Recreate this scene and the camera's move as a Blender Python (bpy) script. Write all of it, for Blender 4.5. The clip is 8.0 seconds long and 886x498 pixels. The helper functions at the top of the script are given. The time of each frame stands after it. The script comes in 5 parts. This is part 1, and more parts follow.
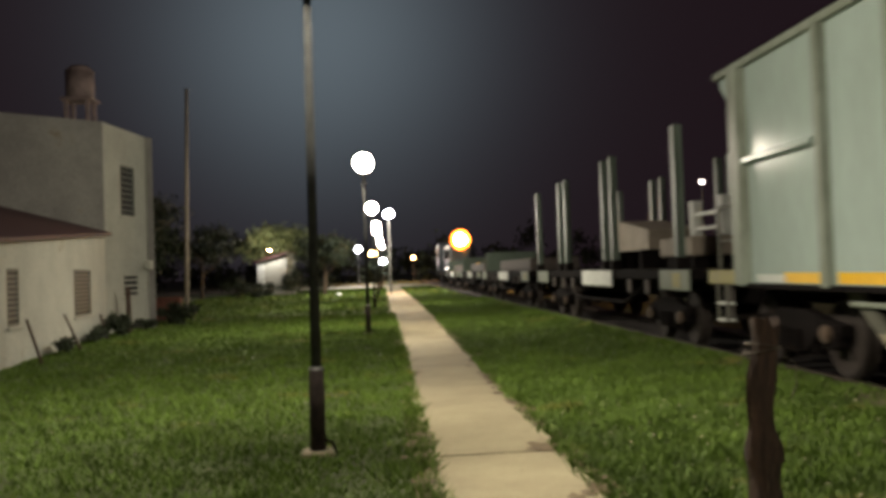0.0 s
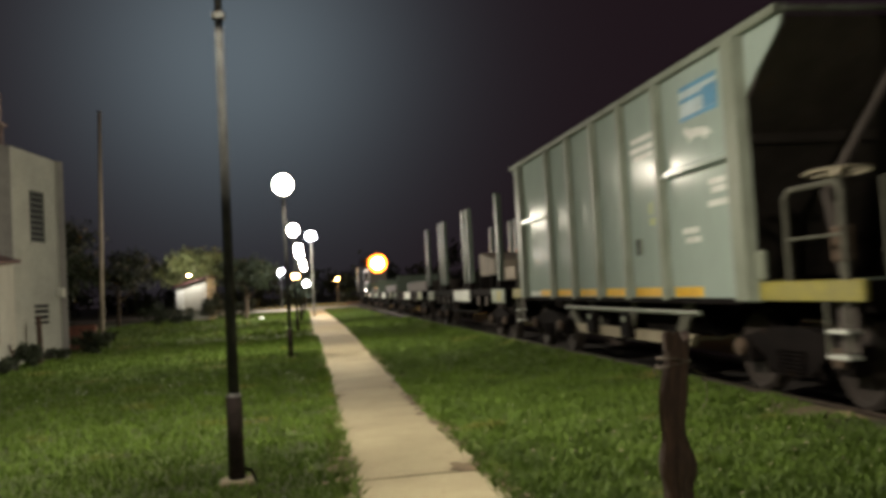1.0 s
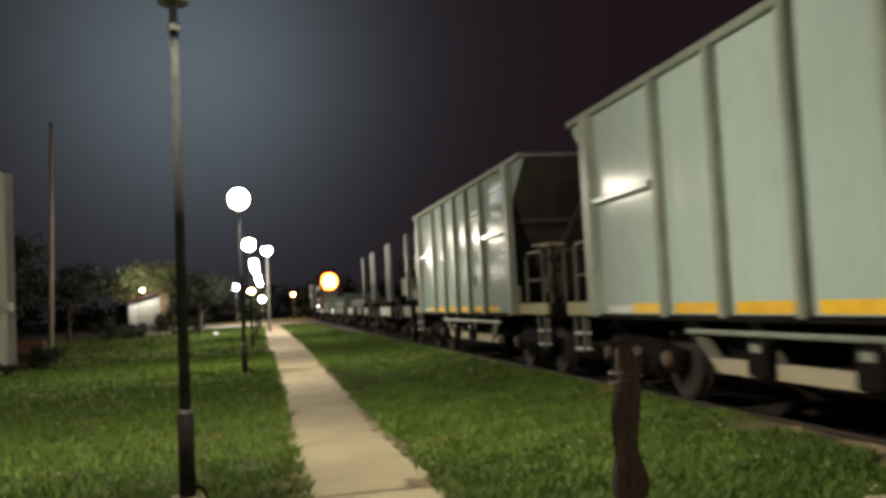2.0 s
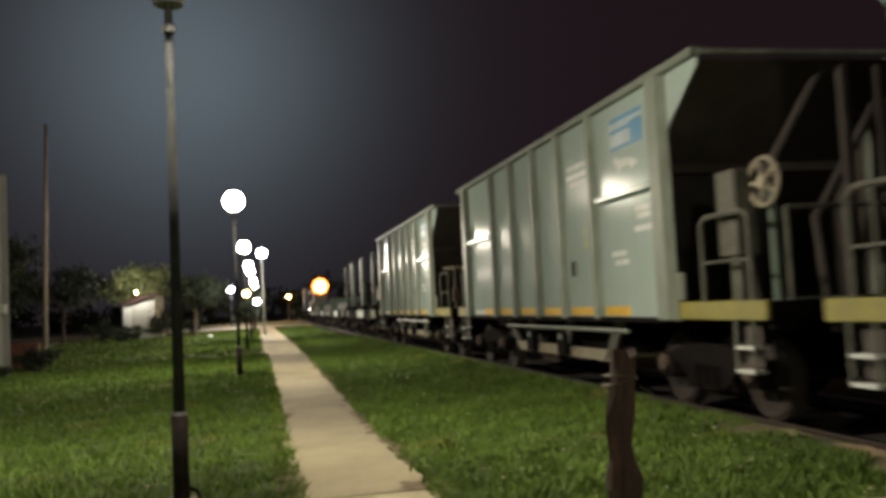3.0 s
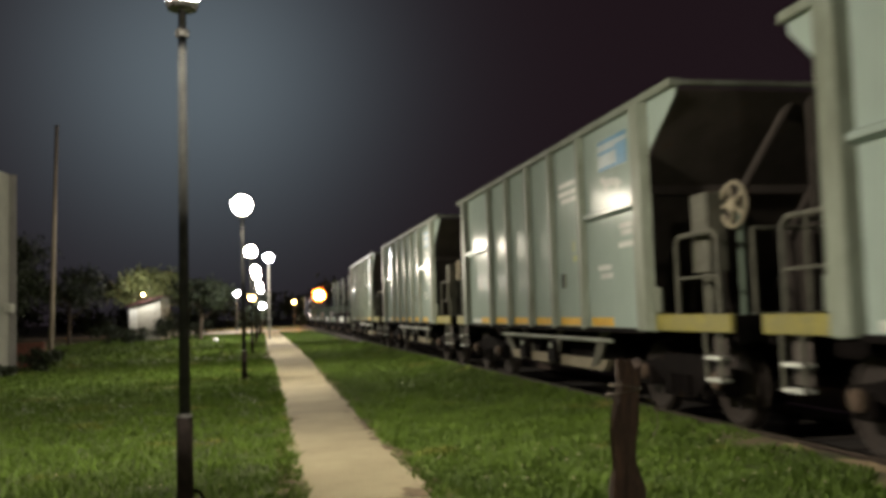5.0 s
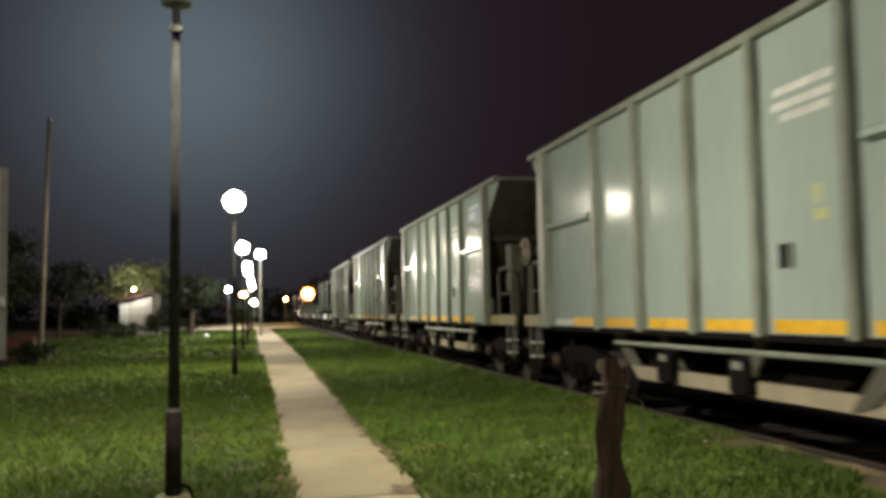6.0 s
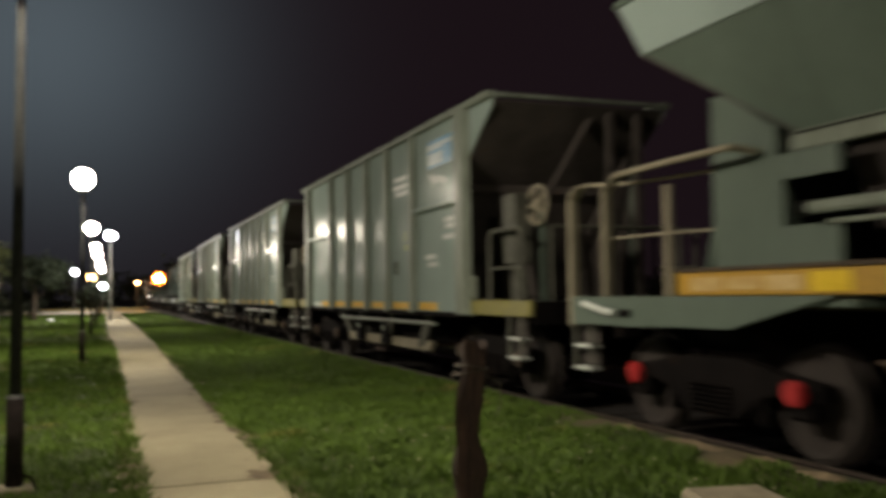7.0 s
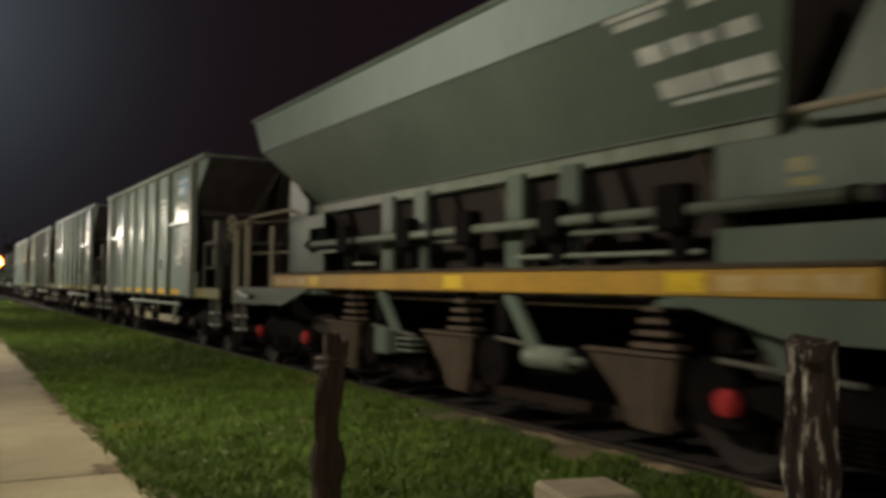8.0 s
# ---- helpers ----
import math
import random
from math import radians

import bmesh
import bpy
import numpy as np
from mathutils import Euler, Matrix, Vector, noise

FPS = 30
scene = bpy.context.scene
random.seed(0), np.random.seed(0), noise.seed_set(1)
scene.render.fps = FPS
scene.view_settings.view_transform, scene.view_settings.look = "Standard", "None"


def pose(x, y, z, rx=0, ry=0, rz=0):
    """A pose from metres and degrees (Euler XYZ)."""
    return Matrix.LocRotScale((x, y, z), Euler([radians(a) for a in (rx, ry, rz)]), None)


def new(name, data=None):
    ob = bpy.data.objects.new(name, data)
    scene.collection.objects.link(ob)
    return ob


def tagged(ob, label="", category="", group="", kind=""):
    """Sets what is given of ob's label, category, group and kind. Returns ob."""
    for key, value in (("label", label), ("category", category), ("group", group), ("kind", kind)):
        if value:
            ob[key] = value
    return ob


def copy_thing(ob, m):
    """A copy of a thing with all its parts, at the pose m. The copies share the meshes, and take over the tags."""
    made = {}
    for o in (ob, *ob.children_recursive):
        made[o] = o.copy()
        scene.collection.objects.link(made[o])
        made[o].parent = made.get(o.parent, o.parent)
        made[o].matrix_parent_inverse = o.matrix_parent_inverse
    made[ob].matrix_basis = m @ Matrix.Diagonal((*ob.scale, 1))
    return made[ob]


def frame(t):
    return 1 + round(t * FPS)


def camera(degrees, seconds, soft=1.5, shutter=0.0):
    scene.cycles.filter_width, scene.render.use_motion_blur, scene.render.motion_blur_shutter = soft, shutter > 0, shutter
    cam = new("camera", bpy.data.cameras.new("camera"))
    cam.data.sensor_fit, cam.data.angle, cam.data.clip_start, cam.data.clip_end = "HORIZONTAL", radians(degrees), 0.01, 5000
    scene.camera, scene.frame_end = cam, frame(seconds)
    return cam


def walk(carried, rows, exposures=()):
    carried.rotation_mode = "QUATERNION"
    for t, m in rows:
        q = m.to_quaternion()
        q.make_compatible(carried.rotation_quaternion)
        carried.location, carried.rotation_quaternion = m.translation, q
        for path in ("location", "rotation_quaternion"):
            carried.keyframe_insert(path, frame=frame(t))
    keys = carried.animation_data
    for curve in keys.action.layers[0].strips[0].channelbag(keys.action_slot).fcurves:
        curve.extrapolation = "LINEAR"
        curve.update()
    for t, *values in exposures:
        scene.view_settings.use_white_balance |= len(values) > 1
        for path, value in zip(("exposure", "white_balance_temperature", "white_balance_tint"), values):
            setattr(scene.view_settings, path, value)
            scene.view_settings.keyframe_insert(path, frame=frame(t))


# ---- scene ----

# ---------- camera ----------
cam = camera(52.0, 8.0, soft=3.9, shutter=0.5)
EYE = 1.6
ROWS = [
    (0.0, -0.052, 0.013, 0.012, -3.83, 1.36, 1.98),
    (0.5, -0.013, 0.022, 0.013, -6.20, 1.55, 2.49),
    (1.0, -0.002, 0.030, 0.015, -8.59, 2.42, 3.21),
    (1.5, 0.005, 0.030, 0.013, -10.56, 3.03, 3.22),
    (3.0, 0.013, 0.034, 0.005, -11.59, 3.44, 2.93),
    (3.5, 0.010, 0.026, 0.008, -11.34, 3.68, 2.86),
    (4.0, 0.003, 0.011, 0.010, -11.11, 3.96, 2.65),
    (4.5, -0.003, 0.009, 0.005, -11.06, 3.98, 2.28),
    (6.0, 0.007, -0.027, -0.008, -11.78, 3.87, 1.12),
    (6.5, -0.010, -0.050, -0.010, -13.75, 3.89, 1.45),
    (7.0, -0.008, -0.035, -0.024, -20.56, 2.82, 0.75),
    (7.2, -0.010, -0.030, -0.022, -22.98, 2.62, 0.25),
    (7.5, -0.005, -0.012, -0.020, -25.76, 2.50, -0.35),
    (8.0, -0.011, -0.011, -0.022, -29.27, 2.38, -0.75),
]
walk(cam, [(t, pose(x, y, EYE + z, 90 + pitch, roll, yaw)) for t, x, y, z, yaw, pitch, roll in ROWS],
     exposures=tuple((t, e, 6500, 17) for t, e in ((0.0, 0.3), (3.5, 0.25), (5.0, 0.28), (6.0, 0.36), (6.5, 0.2), (7.0, -0.16), (8.0, -0.38))))

# ---------- plan numbers ----------
TRACK_X, RAIL_Z, GAUGE = 6.2, 0.2, 1.676
PITCH, SPEED = 14.6, 7.68          # metres from wagon to wagon, metres a second
FIRST_HOPPER_Y = 6.87              # middle of the first hopper at the start
PATH_X0, PATH_X1 = 0.27, 1.42
FLAT_PITCH = 15.6


def track_x(y):
    """The track bends very slightly away from the path after 40 m."""
    return TRACK_X + 0.012 * max(0.0, y - 40.0)


def path_right(y):
    """The path's edge on the side of the track."""
    return 1.44 + 0.011 * (min(30.0, max(0.0, y)) - 6.0)


# ---------- world: a night sky over a small town, lamp glare painted in ---
world = bpy.data.worlds.new("night")
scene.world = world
world.use_nodes = True
wn, wl = world.node_tree.nodes, world.node_tree.links
wn.clear()
w_out, w_bg = wn.new("ShaderNodeOutputWorld"), wn.new("ShaderNodeBackground")
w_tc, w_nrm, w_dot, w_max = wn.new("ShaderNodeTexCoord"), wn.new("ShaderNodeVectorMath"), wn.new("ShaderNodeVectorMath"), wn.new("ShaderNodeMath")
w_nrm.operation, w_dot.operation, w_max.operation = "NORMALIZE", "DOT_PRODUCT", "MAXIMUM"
w_dot.inputs[1].default_value = Vector((-0.060, 0.955, 0.255)).normalized()   # centre of the lamps' glare, painted into the sky ahead
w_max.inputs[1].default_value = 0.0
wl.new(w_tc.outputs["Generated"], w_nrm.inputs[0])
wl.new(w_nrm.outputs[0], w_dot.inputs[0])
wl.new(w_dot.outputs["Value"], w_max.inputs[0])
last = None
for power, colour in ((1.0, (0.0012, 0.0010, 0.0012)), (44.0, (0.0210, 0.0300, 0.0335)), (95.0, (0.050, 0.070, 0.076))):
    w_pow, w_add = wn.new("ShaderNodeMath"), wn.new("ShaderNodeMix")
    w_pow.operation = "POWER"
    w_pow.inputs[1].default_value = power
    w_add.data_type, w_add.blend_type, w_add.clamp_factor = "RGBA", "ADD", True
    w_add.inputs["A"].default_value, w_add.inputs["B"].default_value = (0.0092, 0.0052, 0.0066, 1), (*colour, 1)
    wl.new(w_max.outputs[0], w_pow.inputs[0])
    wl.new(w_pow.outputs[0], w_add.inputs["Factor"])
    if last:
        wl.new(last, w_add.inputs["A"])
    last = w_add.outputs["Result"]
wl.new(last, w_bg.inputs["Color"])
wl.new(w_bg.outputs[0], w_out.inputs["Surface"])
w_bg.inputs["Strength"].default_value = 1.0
GLOBE_GLOW, LAMP_WATTS = 170.0, 1500.0   # each path lamp: its glowing globe, and the module in it that shines down


# ---------- materials ----------
def material(name, colour, rough=0.6, metal=0.0, second=None, scale=6.0, amount=0.5, bump=0.15, fine=60.0, spots=None, spot_scale=2.0, spot_from=0.6, stretch=(1, 1, 1), spec=0.5, island=0.0, grit=0.35, vary=0.1):
    """A surface with broad stains, fine grain, relief and, where wanted, spots of another colour."""
    m = bpy.data.materials.new(name)
    m.use_nodes = True
    n, l = m.node_tree.nodes, m.node_tree.links
    p = n["Principled BSDF"]
    p.inputs["Metallic"].default_value = metal
    p.inputs["Specular IOR Level"].default_value = spec
    tc, mp = n.new("ShaderNodeTexCoord"), n.new("ShaderNodeMapping")
    mp.inputs["Scale"].default_value = stretch
    l.new(tc.outputs["Object"], mp.inputs[0])
    info = n.new("ShaderNodeObjectInfo")
    big, small = n.new("ShaderNodeTexNoise"), n.new("ShaderNodeTexNoise")
    big.inputs["Scale"].default_value, small.inputs["Scale"].default_value = scale, fine
    big.inputs["Detail"].default_value, small.inputs["Detail"].default_value = 6, 3
    big.inputs["Roughness"].default_value = 0.65
    l.new(mp.outputs[0], big.inputs[0]), l.new(mp.outputs[0], small.inputs[0])
    ramp = n.new("ShaderNodeValToRGB")
    ramp.color_ramp.elements[0].position, ramp.color_ramp.elements[1].position = 0.36, 0.66
    l.new(big.outputs["Fac"], ramp.inputs[0])
    second = second or tuple(c * (1 - amount) for c in colour)
    mix = n.new("ShaderNodeMix")
    mix.data_type = "RGBA"
    mix.inputs["A"].default_value, mix.inputs["B"].default_value = (*second, 1), (*colour, 1)
    l.new(ramp.outputs[0], mix.inputs["Factor"])
    last = mix.outputs["Result"]
    grain = n.new("ShaderNodeMix")
    grain.data_type, grain.blend_type = "RGBA", "OVERLAY"
    grain.inputs["Factor"].default_value = grit
    l.new(last, grain.inputs["A"]), l.new(small.outputs["Fac"], grain.inputs["B"])
    last = grain.outputs["Result"]
    if spots:
        sp, sr, sm = n.new("ShaderNodeTexNoise"), n.new("ShaderNodeValToRGB"), n.new("ShaderNodeMix")
        sp.inputs["Scale"].default_value, sp.inputs["Detail"].default_value = spot_scale, 8
        sp.inputs["Roughness"].default_value = 0.7
        l.new(mp.outputs[0], sp.inputs[0])
        sr.color_ramp.elements[0].position, sr.color_ramp.elements[1].position = spot_from, spot_from + 0.08
        l.new(sp.outputs["Fac"], sr.inputs[0])
        sm.data_type = "RGBA"
        sm.inputs["B"].default_value = (*spots, 1)
        l.new(sr.outputs[0], sm.inputs["Factor"]), l.new(last, sm.inputs["A"])
        last = sm.outputs["Result"]
    hsv = n.new("ShaderNodeHueSaturation")
    jit = n.new("ShaderNodeMapRange")
    jit.inputs["To Min"].default_value, jit.inputs["To Max"].default_value = 1.0 - vary - island, 1.0 + vary + island
    if island:
        geo = n.new("ShaderNodeNewGeometry")
        l.new(geo.outputs["Random Per Island"], jit.inputs["Value"])
    else:
        l.new(info.outputs["Random"], jit.inputs["Value"])
    l.new(jit.outputs[0], hsv.inputs["Value"])
    l.new(last, hsv.inputs["Color"])
    l.new(hsv.outputs[0], p.inputs["Base Color"])
    rr = n.new("ShaderNodeMapRange")
    rr.inputs["To Min"].default_value, rr.inputs["To Max"].default_value = max(0.03, rough - 0.12), min(1, rough + 0.12)
    l.new(big.outputs["Fac"], rr.inputs["Value"]), l.new(rr.outputs[0], p.inputs["Roughness"])
    if bump:
        b = n.new("ShaderNodeBump")
        b.inputs["Strength"].default_value, b.inputs["Distance"].default_value = bump, 0.01
        l.new(small.outputs["Fac"], b.inputs["Height"]), l.new(b.outputs[0], p.inputs["Normal"])
    return m


def glowing(name, colour, strength):
    m = bpy.data.materials.new(name)
    m.use_nodes = True
    p = m.node_tree.nodes["Principled BSDF"]
    p.inputs["Base Color"].default_value = (*colour, 1)
    p.inputs["Emission Color"].default_value = (*colour, 1)
    p.inputs["Emission Strength"].default_value = strength
    return m


def glass(name, colour=(0.05, 0.06, 0.06), rough=0.08):
    m = bpy.data.materials.new(name)
    m.use_nodes = True
    p = m.node_tree.nodes["Principled BSDF"]
    p.inputs["Base Color"].default_value = (*colour, 1)
    p.inputs["Roughness"].default_value = rough
    p.inputs["Specular IOR Level"].default_value = 0.015
    return m


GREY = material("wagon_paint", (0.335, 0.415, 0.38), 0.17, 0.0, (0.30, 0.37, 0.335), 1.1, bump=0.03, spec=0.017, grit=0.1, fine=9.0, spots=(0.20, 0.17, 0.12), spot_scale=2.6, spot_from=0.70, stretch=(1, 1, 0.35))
RIB_GREY = material("soiled_rib_paint", (0.235, 0.27, 0.225), 0.4, 0.0, (0.17, 0.19, 0.15), 3.0, bump=0.06, spec=0.05, fine=12.0, grit=0.15, spots=(0.14, 0.11, 0.07), spot_scale=3.0, spot_from=0.64, stretch=(1, 1, 0.3))
SILL_TAN = material("dusty_sill_paint", (0.36, 0.325, 0.235), 0.6, 0.0, (0.28, 0.25, 0.18), 2.0, bump=0.1, spec=0.1)
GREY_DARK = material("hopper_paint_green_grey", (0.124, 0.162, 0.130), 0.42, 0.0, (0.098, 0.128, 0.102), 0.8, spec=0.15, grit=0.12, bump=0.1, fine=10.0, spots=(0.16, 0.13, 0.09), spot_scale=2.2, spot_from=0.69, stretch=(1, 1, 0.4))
INNER = material("worn_inner_steel", (0.082, 0.068, 0.060), 0.8, 0.0, (0.050, 0.041, 0.035), 2.0, bump=0.2, spots=(0.08, 0.045, 0.025), spot_from=0.62)
YELLOW = material("safety_yellow", (0.80, 0.485, 0.015), 0.45, 0.0, (0.62, 0.36, 0.015), 3.0, fine=30, bump=0.1, spots=(0.22, 0.13, 0.04), spot_scale=5, spot_from=0.68)
YELLOW_PALE = material("faded_yellow", (0.28, 0.25, 0.05), 0.5, 0.0, (0.19, 0.175, 0.06), 4.0, fine=30, bump=0.1, spots=(0.2, 0.16, 0.08), spot_scale=5, spot_from=0.64)
RAILING = material("dirty_grey_railing", (0.125, 0.125, 0.10), 0.6, 0.0, (0.075, 0.075, 0.06), 5.0, spec=0.2, bump=0.1, spots=(0.10, 0.06, 0.03), spot_scale=6, spot_from=0.62)
OCHRE = material("ochre_sill_paint", (0.50, 0.285, 0.012), 0.5, 0.0, (0.38, 0.21, 0.012), 2.0, fine=30, bump=0.1, spots=(0.18, 0.10, 0.03), spot_scale=4, spot_from=0.66)
PALE_TAPE = material("worn_pale_tape", (0.62, 0.46, 0.20), 0.5, 0.0, (0.45, 0.27, 0.06), 6.0, bump=0.1)
REFLECT = material("yellow_reflective_tape", (0.9, 0.62, 0.03), 0.3, 0.0, amount=0.2, scale=12)
WHITE = material("white_paint", (0.66, 0.70, 0.65), 0.5, 0.0, amount=0.3, scale=5, bump=0.1, spots=(0.25, 0.2, 0.15), spot_scale=4, spot_from=0.68)
PALE_BLUE = material("pale_blue_paint", (0.40, 0.52, 0.55), 0.45, 0.0, amount=0.3, scale=5, bump=0.05)
FADED_MARK = material("faded_yellow_crayon", (0.42, 0.45, 0.15), 0.6, 0.0, (0.34, 0.40, 0.25), 9.0, bump=0.05)
BLUE = material("blue_paint", (0.03, 0.24, 0.44), 0.45, 0.0, amount=0.3, scale=5, bump=0.05)
STEEL = material("dark_underframe_steel", (0.011, 0.009, 0.0085), 0.85, 0.0, (0.006, 0.005, 0.005), 4.0, spec=0.04, bump=0.3, spots=(0.034, 0.021, 0.013), spot_scale=5, spot_from=0.62)
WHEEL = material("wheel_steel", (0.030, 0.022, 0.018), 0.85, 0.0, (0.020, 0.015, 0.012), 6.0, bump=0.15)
RUST = material("rusty_chute_steel", (0.078, 0.050, 0.027), 0.85, 0.0, (0.042, 0.028, 0.016), 3.0, bump=0.3, spots=(0.07, 0.045, 0.03), spot_scale=4, spot_from=0.6)
RED = material("red_axle_cover", (0.55, 0.03, 0.03), 0.45, 0.0, amount=0.3, scale=8, bump=0.1)
TAN = material("tan_axle_cover", (0.115, 0.078, 0.052), 0.75, 0.0, amount=0.4, scale=9, bump=0.2)
RAIL = material("rail_steel", (0.06, 0.042, 0.032), 0.6, 0.2, (0.04, 0.027, 0.02), 5.0, bump=0.1)
RAIL_TOP = material("polished_rail_head", (0.45, 0.44, 0.43), 0.18, 1.0, amount=0.2, scale=8, bump=0.05)
SLEEPER = material("weathered_sleeper", (0.028, 0.021, 0.017), 0.9, 0.0, amount=0.5, scale=5, bump=0.4, fine=40, stretch=(1, 6, 1))
BALLAST = material("dirty_ballast", (0.026, 0.021, 0.018), 0.95, 0.0, amount=0.5, scale=8, bump=0.9, fine=26, island=0.25)
CONCRETE = material("path_concrete", (0.35, 0.307, 0.192), 0.9, 0.0, (0.25, 0.215, 0.132), 0.8, bump=0.4, fine=70, spots=(0.19, 0.155, 0.10), spot_scale=1.7, spot_from=0.60, vary=0.17)
CONCRETE_GREY = material("grey_concrete", (0.36, 0.31, 0.21), 0.9, 0.0, amount=0.35, scale=4, bump=0.4, fine=50)
SOIL = material("bare_soil", (0.17, 0.125, 0.07), 0.95, 0.0, amount=0.45, scale=5, bump=0.7, fine=50)
PALE_DIRT = material("pale_sandy_dirt", (0.25, 0.19, 0.11), 0.95, 0.0, (0.15, 0.11, 0.065), 6.0, bump=0.7, fine=60)
SHOULDER = material("pale_track_dirt", (0.15, 0.11, 0.06), 0.95, 0.0, (0.03, 0.036, 0.014), 0.9, bump=0.7, fine=40)
GROUND = material("lawn_soil", (0.066, 0.094, 0.026), 0.95, 0.0, (0.045, 0.056, 0.018), 0.7, bump=0.7, fine=30, spots=(0.085, 0.07, 0.03), spot_scale=0.5, spot_from=0.66)
GRASS = material("grass_blades", (0.120, 0.200, 0.027), 0.6, 0.0, (0.074, 0.126, 0.018), 0.9, bump=0.0, spots=(0.21, 0.205, 0.045), spec=0.25, spot_scale=0.55, spot_from=0.58, island=0.22)
LEAF = material("tree_leaves", (0.17, 0.20, 0.075), 0.6, 0.0, (0.11, 0.14, 0.05), 1.5, bump=0.0, island=0.4)
DRY_LEAF = material("pale_dry_leaf", (0.42, 0.38, 0.24), 0.8, 0.0, amount=0.5, scale=3, bump=0.0, island=0.3)
LEAF_DARK = material("dark_leaves", (0.03, 0.045, 0.018), 0.7, 0.0, (0.02, 0.028, 0.012), 1.5, bump=0.0, island=0.4)
BARK = material("bark", (0.10, 0.075, 0.05), 0.9, 0.0, amount=0.5, scale=4, bump=0.6, fine=25, stretch=(3, 3, 0.6))
POST_WOOD = material("old_dark_post_wood", (0.085, 0.050, 0.034), 0.9, 0.0, (0.03, 0.019, 0.014), 9.0, bump=0.9, fine=45, stretch=(3, 3, 0.5), spots=(0.19, 0.13, 0.09), spot_scale=7, spot_from=0.64)
POST_PEELED = material("peeling_whitewashed_wood", (0.070, 0.042, 0.03), 0.9, 0.0, (0.028, 0.018, 0.013), 9.0, bump=0.9, fine=45, stretch=(3, 3, 0.55), spots=(0.78, 0.74, 0.62), spot_scale=9, spot_from=0.55)
POLE_PAINT = material("dark_lamp_post_paint", (0.046, 0.036, 0.033), 0.85, 0.0, amount=0.5, scale=7, bump=0.2, spec=0.08)
TUBE_PAINT = material("dull_grey_tube_paint", (0.050, 0.052, 0.050), 0.85, 0.0, amount=0.4, scale=7, bump=0.15, spec=0.08)
POLE_GREY = material("galvanised_tube", (0.20, 0.20, 0.19), 0.45, 0.5, amount=0.3, scale=7, bump=0.1)
WHEEL_PALE = material("worn_pale_brake_wheel", (0.40, 0.36, 0.26), 0.6, 0.0, amount=0.4, scale=9, bump=0.1)
WIRE = material("rusty_wire", (0.17, 0.14, 0.11), 0.6, 0.5, amount=0.3, scale=20)
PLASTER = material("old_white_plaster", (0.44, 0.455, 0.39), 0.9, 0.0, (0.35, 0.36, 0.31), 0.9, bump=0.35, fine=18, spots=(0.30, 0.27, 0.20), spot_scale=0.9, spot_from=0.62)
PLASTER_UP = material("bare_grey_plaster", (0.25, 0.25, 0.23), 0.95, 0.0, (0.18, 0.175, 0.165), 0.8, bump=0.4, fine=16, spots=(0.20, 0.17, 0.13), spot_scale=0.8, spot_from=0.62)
ROOFING = material("dark_red_roof_sheet", (0.075, 0.026, 0.030), 0.75, 0.0, amount=0.4, scale=3, bump=0.3)
FRAME = material("grey_green_shutter_paint", (0.095, 0.108, 0.09), 0.7, 0.0, amount=0.4, scale=9, bump=0.3)
PANE = glass("dark_dusty_window_glass", (0.02, 0.022, 0.022), 0.5)
TANK = material("fibre_cement_tank", (0.30, 0.23, 0.22), 0.9, 0.0, amount=0.4, scale=3, bump=0.3)
POLE_WOOD = material("pale_utility_pole", (0.58, 0.50, 0.40), 0.9, 0.0, amount=0.4, scale=3, bump=0.4, stretch=(3, 3, 0.3))
BRICK_RED = material("red_brick_wall", (0.22, 0.09, 0.06), 0.9, 0.0, amount=0.5, scale=5, bump=0.5)
LOCO = material("locomotive_paint", (0.06, 0.075, 0.09), 0.4, 0.0, amount=0.4, scale=2, bump=0.1)
LOAD = material("beige_load_sheet", (0.28, 0.24, 0.19), 0.7, 0.0, amount=0.35, scale=2, bump=0.2)
ASPHALT = material("sandy_road", (0.36, 0.32, 0.23), 0.9, 0.0, amount=0.3, scale=1, bump=0.3)
GLOBE = glowing("lit_white_globe", (1.0, 0.93, 0.72), GLOBE_GLOW)
GLOBE_FAR = glowing("lit_road_luminaire", (0.9, 0.96, 1.0), 90.0)
SODIUM = glowing("lit_sodium_lamp", (1.0, 0.52, 0.16), 60.0)
HEADLAMP = glowing("lit_orange_headlamp", (1.0, 0.50, 0.10), 1200.0)
HALO_RING = glowing("glowing_orange_reflector", (1.0, 0.25, 0.03), 2.4)
BULB = glowing("lit_warm_bulb", (1.0, 0.60, 0.25), 500.0)
SMALL_LAMP = glowing("lit_small_lamp", (1.0, 0.93, 0.8), 12.0)


# ---------- mesh helpers ----------
def box(bm, x0, x1, y0, y1, z0, z1, bev=0.0, m=None):
    r = bmesh.ops.create_cube(bm, size=1.0)
    bmesh.ops.transform(bm, matrix=Matrix.LocRotScale(((x0 + x1) / 2, (y0 + y1) / 2, (z0 + z1) / 2), None, (abs(x1 - x0), abs(y1 - y0), abs(z1 - z0))), verts=r["verts"])
    vs = r["verts"]
    if bev:
        es = list({e for v in vs for e in v.link_edges})
        b = bmesh.ops.bevel(bm, geom=es, offset=bev, segments=1, affect="EDGES")
        vs = b["verts"]
    if m is not None:
        bmesh.ops.transform(bm, matrix=m, verts=vs)
    return bm


